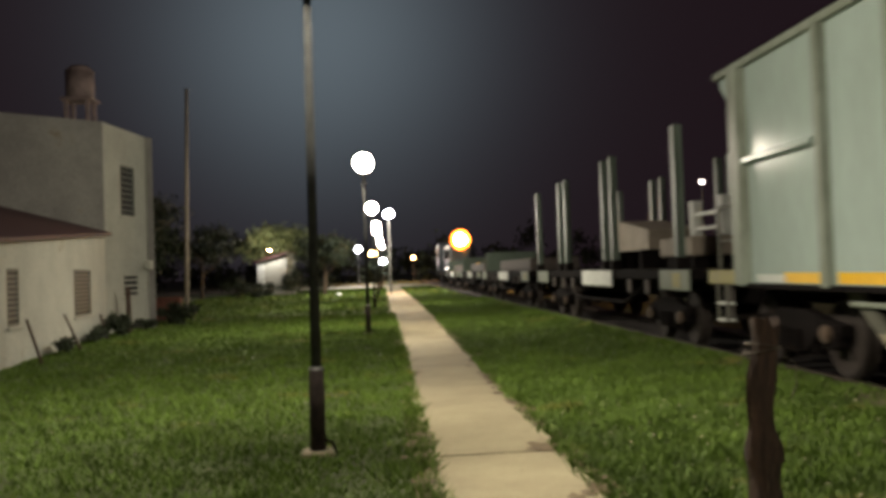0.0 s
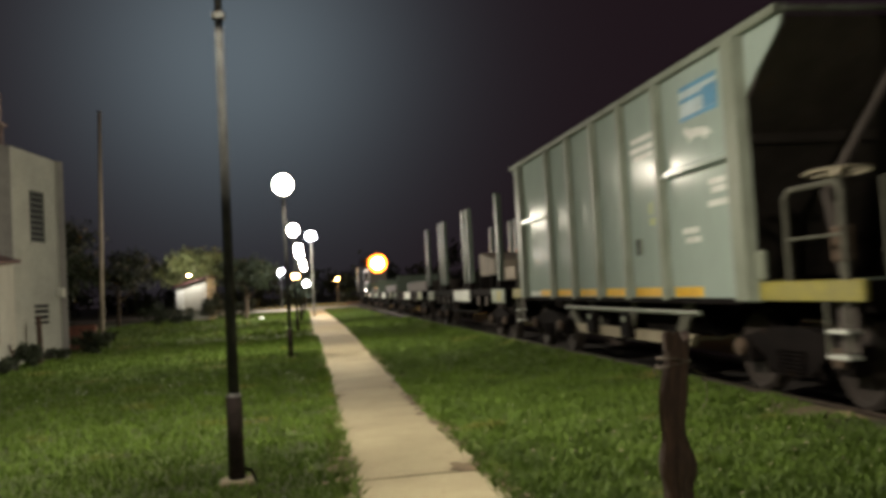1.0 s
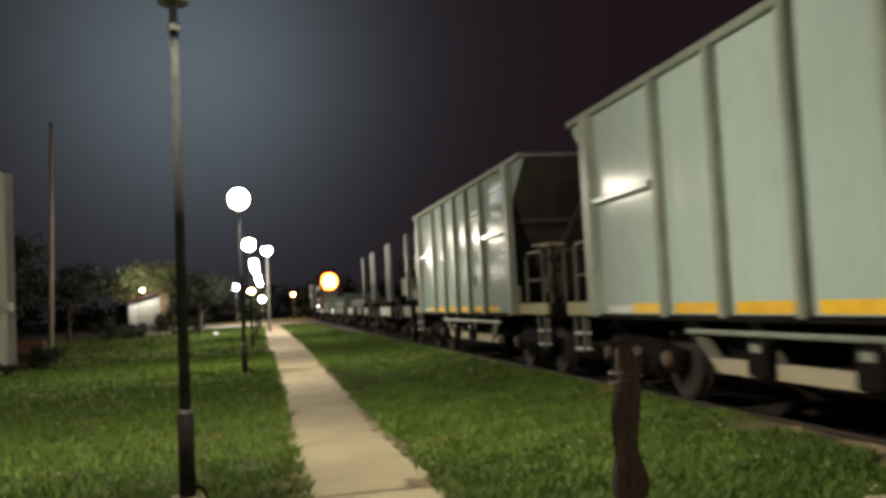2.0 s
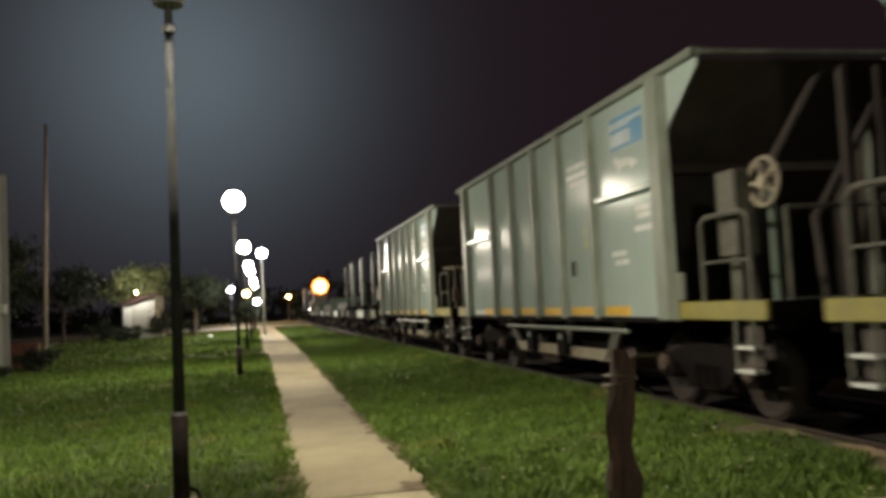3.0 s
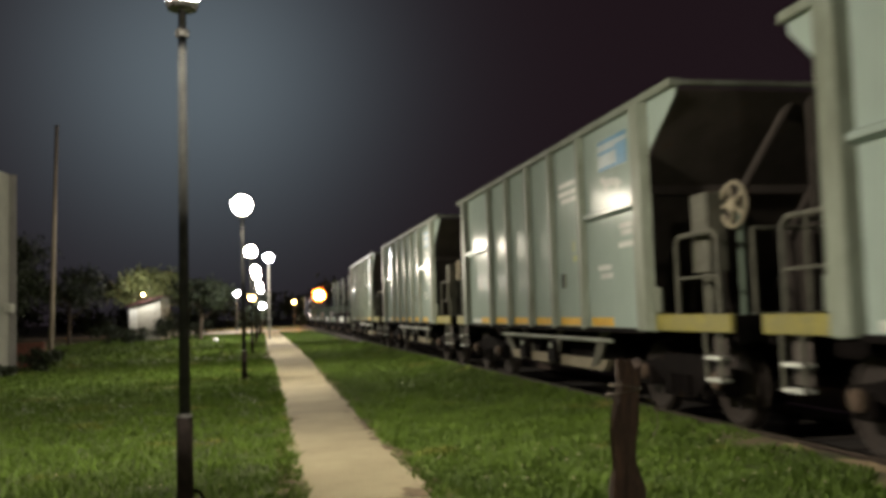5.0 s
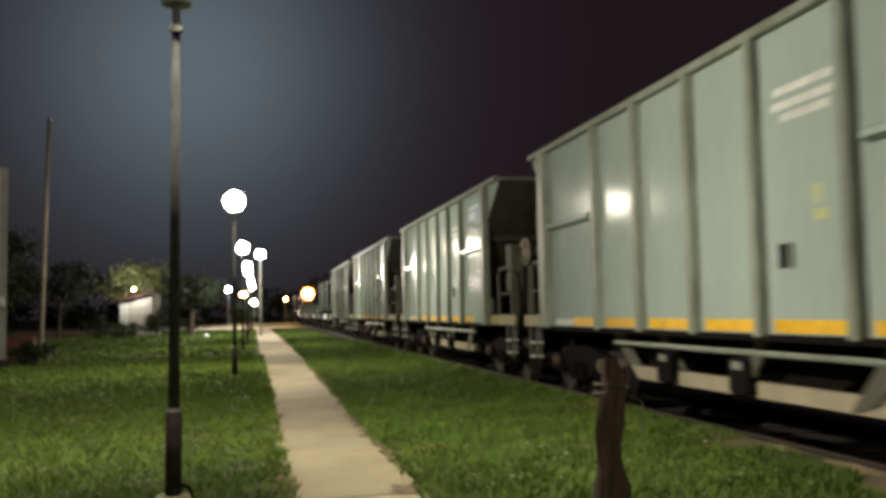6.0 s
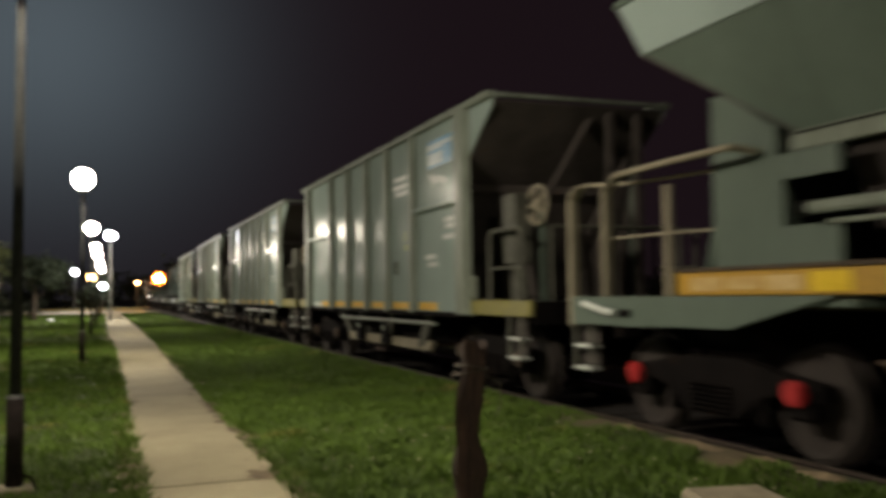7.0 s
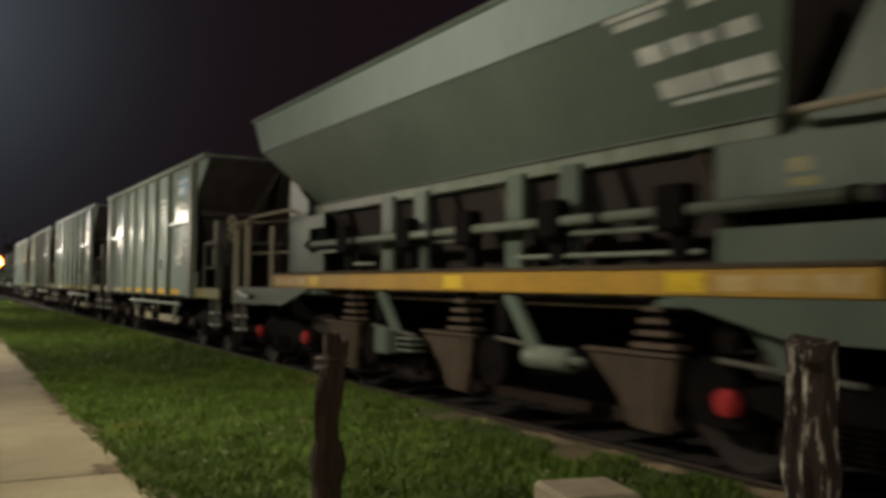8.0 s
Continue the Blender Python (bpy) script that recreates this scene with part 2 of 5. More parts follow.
def rod(bm, a, b, r, seg=8, r2=None):
    a, b = Vector(a), Vector(b)
    d = b - a
    c = bmesh.ops.create_cone(bm, cap_ends=True, segments=seg, radius1=r, radius2=r if r2 is None else r2, depth=d.length)
    bmesh.ops.transform(bm, matrix=Matrix.Translation((a + b) / 2) @ d.to_track_quat("Z", "Y").to_matrix().to_4x4(), verts=c["verts"])
    return bm


def tube(bm, points, r, seg=7):
    for a, b in zip(points[:-1], points[1:]):
        rod(bm, a, b, r, seg)
    for p in points[1:-1]:
        s = bmesh.ops.create_icosphere(bm, subdivisions=1, radius=r * 1.02)
        bmesh.ops.translate(bm, vec=p, verts=s["verts"])
    return bm


def ring(bm, centre, axis, big, small, seg=20, sides=6):
    """A ring (wheel rim, hoop) about an axis."""
    turn = Vector(axis).to_track_quat("Z", "Y").to_matrix()
    rows = []
    for i in range(seg):
        a = 2 * math.pi * i / seg
        rows.append([bm.verts.new(Vector(centre) + turn @ Vector(((big + small * math.cos(b)) * math.cos(a), (big + small * math.cos(b)) * math.sin(a), small * math.sin(b)))) for b in (2 * math.pi * j / sides for j in range(sides))])
    for i in range(seg):
        for j in range(sides):
            bm.faces.new((rows[i][j], rows[(i + 1) % seg][j], rows[(i + 1) % seg][(j + 1) % sides], rows[i][(j + 1) % sides]))
    return bm


def lathe(bm, centre, rows, seg=9):
    """A turned shape about an upright axis: rows of height and radius."""
    loops = [[bm.verts.new((centre[0] + r * math.cos(2 * math.pi * k / seg), centre[1] + r * math.sin(2 * math.pi * k / seg), centre[2] + z)) for k in range(seg)] for z, r in rows]
    for a, b in zip(loops[:-1], loops[1:]):
        for k in range(seg):
            bm.faces.new((a[k], a[(k + 1) % seg], b[(k + 1) % seg], b[k]))
    bm.faces.new(loops[-1]), bm.faces.new(loops[0][::-1])
    return bm


def prism(bm, outline, axis, lo, hi):
    """A plate of the outline (2D pairs) pushed from lo to hi along axis 0, 1 or 2."""
    def at(p, k):
        c = list(p)
        c.insert(axis, k)
        return bm.verts.new(c)
    a, b = [at(p, lo) for p in outline], [at(p, hi) for p in outline]
    n = len(outline)
    bm.faces.new(a), bm.faces.new(b[::-1])
    for i in range(n):
        bm.faces.new((a[i], b[i], b[(i + 1) % n], a[(i + 1) % n]))
    bmesh.ops.recalc_face_normals(bm, faces=bm.faces)
    return bm


def sheet(bm, corners, thick):
    """A plate through four corners, with thickness."""
    c = [Vector(p) for p in corners]
    nrm = (c[1] - c[0]).cross(c[3] - c[0]).normalized() * thick
    a, b = [bm.verts.new(p) for p in c], [bm.verts.new(p + nrm) for p in c]
    bm.faces.new(a), bm.faces.new(b[::-1])
    for i in range(4):
        bm.faces.new((a[i], b[i], b[(i + 1) % 4], a[(i + 1) % 4]))
    bmesh.ops.recalc_face_normals(bm, faces=bm.faces)
    return bm


def shaped(name, bm, mat, smooth=False):
    me = bpy.data.meshes.new(name)
    bm.to_mesh(me)
    bm.free()
    me.materials.append(mat)
    if smooth:
        me.polygons.foreach_set("use_smooth", [True] * len(me.polygons))
    return me


def part(name, bm, mat, parent, label="", smooth=False):
    ob = new(name, shaped(name, bm, mat, smooth))
    ob.parent = parent
    return tagged(ob, label)


def again(ob, m, parent=None):
    """Another part on the same mesh."""
    o = new(ob.name.split(".")[0], ob.data)
    o.parent = parent or ob.parent
    o.matrix_basis = m
    return o


def thing(name, m, label, category, group="", kind=""):
    ob = new(name)
    ob.empty_display_size = 0.3
    ob.matrix_basis = m
    return tagged(ob, label, category, group, kind)


def solid(name, bm, mat, label, category, group="", kind="", smooth=False):
    return tagged(new(name, shaped(name, bm, mat, smooth)), label, category, group, kind)


B = bmesh.new

# ---------- ground ----------
random.seed(3)


def ground_height(x, y):
    """The lawn rolls a little, and rises gently to the bed of the track."""
    rise = 0.06 * min(1.0, max(0.0, (x - 3.6) / 1.0)) - 0.12 * min(1.0, max(0.0, (x - 4.75) / 0.5)) * (x < 7.6)
    return 0.035 * noise.noise((x * 0.22, y * 0.16, 1.0)) * min(1.0, abs(x - 0.85) / 2) + rise - 0.01


bm = B()
xs = [-900, -400, -150, -70, -40, -26, -18] + [-14 + 0.5 * i for i in range(42)] + [7.5, 9, 12, 18, 30, 70, 150, 400, 900]
ys = [-900, -300, -100, -40, -20, -8] + [-4 + 0.6 * i for i in range(64)] + [36, 40, 46, 54, 64, 80, 110, 160, 260, 500, 1200]
grid = [[bm.verts.new((x, y, ground_height(x, y) if abs(x) < 30 and -8 < y < 60 else 0.0)) for x in xs] for y in ys]
for j in range(len(ys) - 1):
    for i in range(len(xs) - 1):
        bm.faces.new((grid[j][i], grid[j][i + 1], grid[j + 1][i + 1], grid[j + 1][i]))
ground = solid("ground", bm, GROUND, "dark lawn soil of a railway side strip at night", "ground", kind="structure", smooth=True)


def blades(name, count, region, tall, seed, label, even=False, bed=False):
    """Grass as single bent blades of two faces, thinner with distance."""
    rng = np.random.default_rng(seed)
    x0, x1, y0, y1 = region
    u = rng.random(count)
    y = y0 + (y1 - y0) * u if even else y0 * (y1 / y0) ** (u ** 0.85)
    x = x0 + (x1 - x0) * rng.random(count)
    x = np.where(x > 0.8, np.where(x < PATH_X1 + 0.4, x + 0.011 * (np.clip(y, 0, 30) - 6.0), x), x)
    clump = np.array([noise.noise((a * 1.7, b * 1.7, 4.0)) for a, b in zip(x, y)])
    h = tall * (0.55 + 0.7 * rng.random(count)) * np.clip(1.0 + 0.9 * clump, 0.35, 2.0)
    z = np.array([ground_height(a, b) for a, b in zip(x, y)])
    w = (0.004 + 0.005 * rng.random(count)) * np.maximum(1.0, y / 9.0)
    if bed:
        # thinning over the dirt beside the rail, with bare gaps
        z = np.interp(x, (4.7, 4.86, 5.05, 5.28), (0.045, 0.075, 0.128, 0.142))
        bare = np.array([noise.noise((a * 2.0, b * 1.3, 9.0)) for a, b in zip(x, y)]) + (x - 5.0) * 0.9
        h = np.where((bare > 0.12) & (y < 9.0), 0.006, h * np.interp(x, (4.9, 5.27), (1.0, 0.6)))
    turn, lean = rng.random(count) * 2 * np.pi, h * (0.35 + 0.85 * rng.random(count))
    way = rng.random(count) * 2 * np.pi
    co = np.zeros((count, 5, 3))
    for k, (s, f, g) in enumerate(((-1, 0, 0), (1, 0, 0), (0.75, 0.55, 0.35), (-0.75, 0.55, 0.35), (0, 1, 1))):
        co[:, k, 0] = x + s * w * np.cos(turn) + g * lean * np.cos(way)
        co[:, k, 1] = y + s * w * np.sin(turn) + g * lean * np.sin(way)
        co[:, k, 2] = z + f * h
    me = bpy.data.meshes.new(name)
    me.vertices.add(count * 5), me.loops.add(count * 7), me.polygons.add(count * 2)
    me.vertices.foreach_set("co", co.ravel())
    base = np.arange(count)[:, None] * 5
    me.loops.foreach_set("vertex_index", (base + np.array([[0, 1, 2, 3, 3, 2, 4]])).ravel())
    starts = (np.arange(count)[:, None] * 7 + np.array([[0, 4]])).ravel()
    me.polygons.foreach_set("loop_start", starts)
    me.update(calc_edges=True)
    me.materials.append(GRASS)
    return tagged(new(name, me), label, "grass", kind="stuff")


blades("grass", 150000, (-9.5, PATH_X0 + 0.06, 4.6, 36.0), 0.062, 5, "uneven green lawn grass beside the path and house")
blades("grass", 150000, (PATH_X1 + 0.03, 4.82, 3.2, 40.0), 0.066, 6, "thick green grass between the path and the railway")
blades("grass", 3500, (PATH_X0 - 0.12, PATH_X0 + 0.10, 4.6, 36.0), 0.10, 7, "grass tufts hanging over the path edge")
blades("grass", 2600, (PATH_X1 - 0.06, PATH_X1 + 0.12, 4.6, 30.0), 0.09, 8, "grass tufts hanging over the path edge")
blades("grass", 26000, (4.72, 5.27, 2.0, 48.0), 0.075, 9, "long grass along the edge of the track bed", False, True)
blades("grass", 30000, (-14.0, 0.25, 34.0, 95.0), 0.10, 10, "farther lawn grass beside the path")
blades("grass", 18000, (1.75, 5.1, 38.0, 95.0), 0.10, 17, "farther grass between the path and the railway")

blades("grass", 42000, (-9.5, PATH_X0 + 0.04, -8.0, 4.6), 0.062, 31, "lawn grass beside and behind the path start", True)
blades("grass", 24000, (PATH_X1 + 0.03, 4.82, -8.0, 3.3), 0.066, 32, "grass between the path and the railway", True)

# small fallen leaves and clover heads in the grass
rng = np.random.default_rng(12)
bm = B()
for k in range(260):
    x, y = (1.8 + 3.0 * rng.random(), 3.6 + 7.0 * rng.random()) if k < 190 else (-5.5 + 5.5 * rng.random(), 5.5 + 7.0 * rng.random())
    c, r, a = Vector((x, y, ground_height(x, y) + 0.05 + 0.02 * rng.random())), 0.007 + 0.010 * rng.random(), 6.28 * rng.random()
    d, e = Vector((math.cos(a), math.sin(a), 0.3)), Vector((-math.sin(a), math.cos(a), 0.15))
    bm.faces.new([bm.verts.new(c + v) for v in (d * r * 1.5, e * r, -d * r * 1.5, -e * r)])
solid("fallen_leaves", bm, DRY_LEAF, "scattered pale dry leaves and clover heads in grass", "leaves", kind="stuff")

# ---------- path of cast concrete slabs ----------
path = thing("path", Matrix(), "worn pale concrete footpath with cracked joints", "path", kind="structure")
joints = [-6.0, -1.4, 3.2, 7.86] + [7.86 + 4.65 * i for i in range(1, 20)]
for y0, y1 in zip(joints[:-1], joints[1:]):
    bm = B()
    left, right, n = [], [], 26
    for i in range(n + 1):
        gap0, gap1 = (0.024 if abs(e - 7.86) < 0.1 else 0.003 for e in (y0, y1))
        y = y0 + gap0 + (y1 - y0 - gap0 - gap1) * i / n
        wob = 0.5 if y < 40 else 0.15
        left.append((PATH_X0 + wob * 0.14 * noise.noise((0.3, y * 2.3, 2.0)), y))
        right.append((path_right(y) + wob * 0.20 * noise.noise((7.3, y * 2.1, 2.0)), y))
    def across(e, xs, g):
        wave = 0.035 if abs(e - 7.86) < 0.1 else 0.006
        return [(x, e + g + wave * noise.noise((x * 3.1, e, 4.0)) + 0.3 * wave * noise.noise((x * 14.0, e, 2.0))) for x in xs]
    xl0, xr0, xl1, xr1 = left[0][0], right[0][0], left[-1][0], right[-1][0]
    low = across(y0, [xl0 + (xr0 - xl0) * k / 24 for k in range(25)], gap0)
    high = across(y1, [xl1 + (xr1 - xl1) * k / 24 for k in range(25)], -gap1)
    prism(bm, low[1:-1] + right[1:-1] + high[::-1][1:-1] + left[1:-1][::-1], 2, -0.05, 0.018 + 0.004 * noise.noise((y0, 3, 1)))
    part("slab", bm, CONCRETE, path)
# Dark strip stands for the shade that the shallow joint doesn't get.
part("joint_soil", box(B(), PATH_X0 + 0.06, path_right(7.86) - 0.08, 7.80, 7.92, -0.03, 0.009), BALLAST, path, "dark strip for the shade in the open joint")
# soil and dead grass washed over the path's edges
rng = np.random.default_rng(21)
bm = B()
for k in range(230):
    y = 4.6 + 30.0 * rng.random() ** 1.6
    x = PATH_X0 + 0.10 * rng.normal() * 0.6 if k % 2 else path_right(y) - 0.03 + 0.08 * rng.normal()
    r = 0.03 + 0.10 * rng.random()
    ring_points = []
    for i in range(11):
        a = 2 * math.pi * i / 11
        q = r * (0.55 + 0.9 * rng.random())
        ring_points.append(bm.verts.new((x + q * 0.8 * math.cos(a), y + q * 1.5 * math.sin(a), 0.0245 + 0.00002 * k)))
    bm.faces.new(ring_points)
solid("washed_soil", bm, SOIL, "brown soil washed over the edges of the path", "soil", kind="stuff")
solid("path_bed", prism(B(), [(PATH_X0 - 0.13, -6), (PATH_X1 + 0.08, -6), (PATH_X1 + 0.42, 30), (PATH_X1 + 0.42, 100), (PATH_X0 - 0.13, 100)], 2, -0.08, 0.004), SOIL, "dark soil bed under the footpath joints", "soil", kind="structure")

# ---------- cross road at the far end ----------
solid("road", box(B(), -160, 160, 97, 114, -0.05, 0.035), ASPHALT, "pale road crossing beyond the end of the path", "road", kind="structure")

# ---------- railway track ----------
track_bed = thing("track_bed", Matrix(), "dirty low ballast bed with rails and sleepers", "railway", kind="structure")
bm = B()
for j in range(-85, 200):
    y = j * 1.0
    row = [bm.verts.new((track_x(y) + s, y, z + 0.02 * noise.noise((s * 3, y * 2, 7)))) for s, z in ((-1.5, -0.04), (-1.15, 0.05), (-0.5, 0.06), (0.5, 0.06), (1.25, 0.05), (1.65, -0.02))]
    if j > -85:
        for i in range(5):
            bm.faces.new((last[i], last[i + 1], row[i + 1], row[i]))
    last = row
part("ballast", bm, BALLAST, track_bed, "dark stony ballast with soil")
bm = B()
edge = []
for j in range(0, 160):
    y = 1.0 + 0.3 * j
    edge.append((bm.verts.new((4.86 + 0.10 * noise.noise((y * 1.3, 0, 5)), y, 0.075)), bm.verts.new((5.05, y, 0.135 + 0.012 * noise.noise((y * 2.1, 4, 5)))), bm.verts.new((5.275, y, 0.150 + 0.02 * noise.noise((y * 1.4, 8, 5))))))
for a, b in zip(edge[:-1], edge[1:]):
    bm.faces.new((a[0], a[1], b[1], b[0])), bm.faces.new((a[1], a[2], b[2], b[1]))
part("soil_shoulder", bm, SHOULDER, track_bed, "pale bare dirt along the rail")
for x, y, rx, ry in ((5.20, 8.3, 0.09, 0.35), (5.17, 7.15, 0.10, 0.5), (5.20, 6.2, 0.09, 0.28), (5.16, 5.5, 0.08, 0.33), (5.19, 4.4, 0.09, 0.4)):
    bm = B()
    hub = bm.verts.new((x, y, 0.185))
    rim = []
    for k in range(22):
        a = 2 * math.pi * k / 22
        r = 1.0 + 0.35 * noise.noise((math.cos(a) * 1.5 + y, math.sin(a) * 1.5, 3.0))
        rim.append(bm.verts.new((x + rx * r * math.cos(a), y + ry * r * math.sin(a), 0.138)))
    for k in range(22):
        bm.faces.new((hub, rim[k], rim[(k + 1) % 22]))
    part("dirt_patch", bm, PALE_DIRT, track_bed, "pale sandy dirt beside the rail")
PROFILE = [(-0.065, 0.055), (0.065, 0.055), (0.065, 0.067), (0.01, 0.08), (0.01, 0.16), (0.035, 0.168), (0.035, 0.196), (-0.035, 0.196), (-0.035, 0.168), (-0.01, 0.16), (-0.01, 0.08), (-0.065, 0.067)]


def swept(profile, offset):
    """A bar of the profile along the track."""
    bm = B()
    rows = [[bm.verts.new((track_x(y) + offset + x, y, z)) for x, z in profile] for y in (-85, 40, 220)]
    n = len(profile)
    for a, b in zip(rows[:-1], rows[1:]):
        for i in range(n):
            bm.faces.new((a[i], a[(i + 1) % n], b[(i + 1) % n], b[i]))
    bmesh.ops.recalc_face_normals(bm, faces=bm.faces)
    return bm


for s in (-1, 1):
    x = s * (GAUGE / 2 + 0.035)
    r = part("rail", swept(PROFILE, x), RAIL, track_bed, "rusty steel rail with a polished head")
    part("rail_head", swept([(-0.033, 0.1965), (0.033, 0.1965), (0.033, RAIL_Z), (-0.033, RAIL_Z)], x), RAIL_TOP, r, "polished running surface")
sleeper = None
for k in range(240):
    m = pose(track_x(-84 + 0.68 * k), -84 + 0.68 * k, 0.0, 0, 0, random.uniform(-1, 1))
    if sleeper is None:
        sleeper = part("sleeper", box(B(), -1.38, 1.38, -0.12, 0.12, -0.03, 0.075, 0.012), SLEEPER, track_bed, "weathered wooden sleeper")
        sleeper.matrix_basis = m
    else:
        again(sleeper, m)


# ---------- train ----------
WHEEL_R = 0.46


def wheelset_mesh():
    bm = B()
    for s in (-1, 1):
        x = s * GAUGE / 2
        rod(bm, (x - 0.07 * s, 0, 0), (x + 0.065 * s, 0, 0), WHEEL_R, 28)
        rod(bm, (x - 0.07 * s, 0, 0), (x - 0.045 * s, 0, 0), WHEEL_R + 0.03, 28)
        rod(bm, (x + 0.065 * s, 0, 0), (x + 0.12 * s, 0, 0), 0.13, 14)
        ring(bm, (x + 0.066 * s, 0, 0), (1, 0, 0), WHEEL_R - 0.05, 0.03, 28, 5)
        for k in range(3):
            a = 2 * math.pi * k / 3
            rod(bm, (x + 0.06 * s, 0.22 * math.cos(a), 0.22 * math.sin(a)), (x + 0.085 * s, 0.22 * math.cos(a), 0.22 * math.sin(a)), 0.055, 8)
    rod(bm, (-1.05, 0, 0), (1.05, 0, 0), 0.075, 12)
    return shaped("wheelset", bm, WHEEL)


WHEELSET = wheelset_mesh()


def bogie(parent, y, covers, wheelbase=1.75, lift=0.0):
    """A three-piece freight bogie: cast side frames, springs, bolster, axle boxes and two wheelsets."""
    part_bogie = part("bogie", box(box(B(), -1.0, 1.0, -0.2, 0.2, 0.42, 0.66, 0.03), -0.3, 0.3, -0.3, 0.3, 0.62, 0.86, 0.02), STEEL, parent, "dark cast steel bogie")
    part_bogie.matrix_basis = pose(0, y, 0)
    h = wheelbase / 2
    for s in (-1, 1):
        x = s * 1.02
        bm = B()
        prism(bm, [(-h - 0.22, 0.50), (-h - 0.22, 0.63), (-h + 0.15, 0.68), (-0.4, 0.78), (0.4, 0.78), (h - 0.15, 0.68), (h + 0.22, 0.63), (h + 0.22, 0.50), (h - 0.22, 0.53), (0.62, 0.46), (0.36, 0.27), (-0.36, 0.27), (-0.62, 0.46), (-h + 0.22, 0.53)], 0, x - 0.07, x + 0.07)
        part("side_frame", bm, STEEL, part_bogie)
        for k in (-0.2, 0.0, 0.2):
            part("spring", lathe(B(), (x + 0.08 * s, k, 0), [(0.27 + 0.022 * i, 0.055 if i % 2 else 0.078) for i in range(13)]), STEEL, part_bogie)
        for f in (-1, 1):
            bm = B()
            box(bm, x - 0.11, x + 0.11, f * h - 0.15, f * h + 0.15, 0.34, 0.62, 0.03)
            part("axle_box", bm, STEEL, part_bogie)
            bm = B()
            rod(bm, (x + 0.11 * s, f * h, 0.46 + lift), (x + 0.16 * s, f * h, 0.46 + lift), 0.105, 14)
            rod(bm, (x + 0.15 * s, f * h, 0.46 + lift), (x + 0.18 * s, f * h, 0.46 + lift), 0.07, 12)
            for k in range(3):
                a = 2.1 * k + 0.5
                rod(bm, (x + 0.155 * s, f * h + 0.085 * math.cos(a), 0.46 + lift + 0.085 * math.sin(a)), (x + 0.175 * s, f * h + 0.085 * math.cos(a), 0.46 + lift + 0.085 * math.sin(a)), 0.014, 6)
            part("axle_cover", bm, covers, part_bogie, "painted round bearing cover")
        for k in (-h + 0.46, h - 0.52):
            part("brake_hanger", box(B(), x - 0.05, x + 0.05, k, k + 0.06, 0.25, 0.6), STEEL, part_bogie)
    for f in (-1, 1):
        w = new("wheelset", WHEELSET)
        w.parent = part_bogie
        w.matrix_basis = pose(0, f * h, WHEEL_R)
    return part_bogie


def coupler(parent, f, end):
    bm = B()
    box(bm, -0.09, 0.09, f * (end - 0.35), f * (end - 0.02), 0.83, 1.0, 0.02)
    box(bm, -0.16, 0.13, f * (end - 0.12), f * (end + 0.1), 0.78, 1.05, 0.03)
    part("coupler", bm, STEEL, parent, "knuckle coupler")
    bm = B()
    tube(bm, [(0.3, f * (end - 0.3), 0.85), (0.32, f * (end - 0.1), 0.55), (0.2, f * (end + 0.05), 0.45), (0.12, f * (end + 0.12), 0.6)], 0.025, 6)
    part("brake_hose", bm, STEEL, parent)


def corner_steps(parent, s, f, y, mat=RAILING):
    """Stirrup steps at a corner: two hangers and two bright treads."""
    x = s * 1.34
    for k in (-0.17, 0.17):
        p = part("step_hanger", box(B(), x - 0.015, x + 0.015, y + k - 0.02, y + k + 0.02, 0.54, 1.08), mat, parent)
    part("step_plate", box(B(), x - s * 0.10 - 0.008, x - s * 0.10 + 0.008, y - 0.16, y + 0.16, 0.60, 1.08), INNER, parent)
    for z, tread in ((0.54, WHITE), (0.78, WHITE)):
        part("tread", box(B(), x - 0.12 if s > 0 else x - 0.03, x + 0.03 if s > 0 else x + 0.12, y - 0.17, y + 0.17, z, z + 0.035, 0.006), tread, p, "worn step tread")


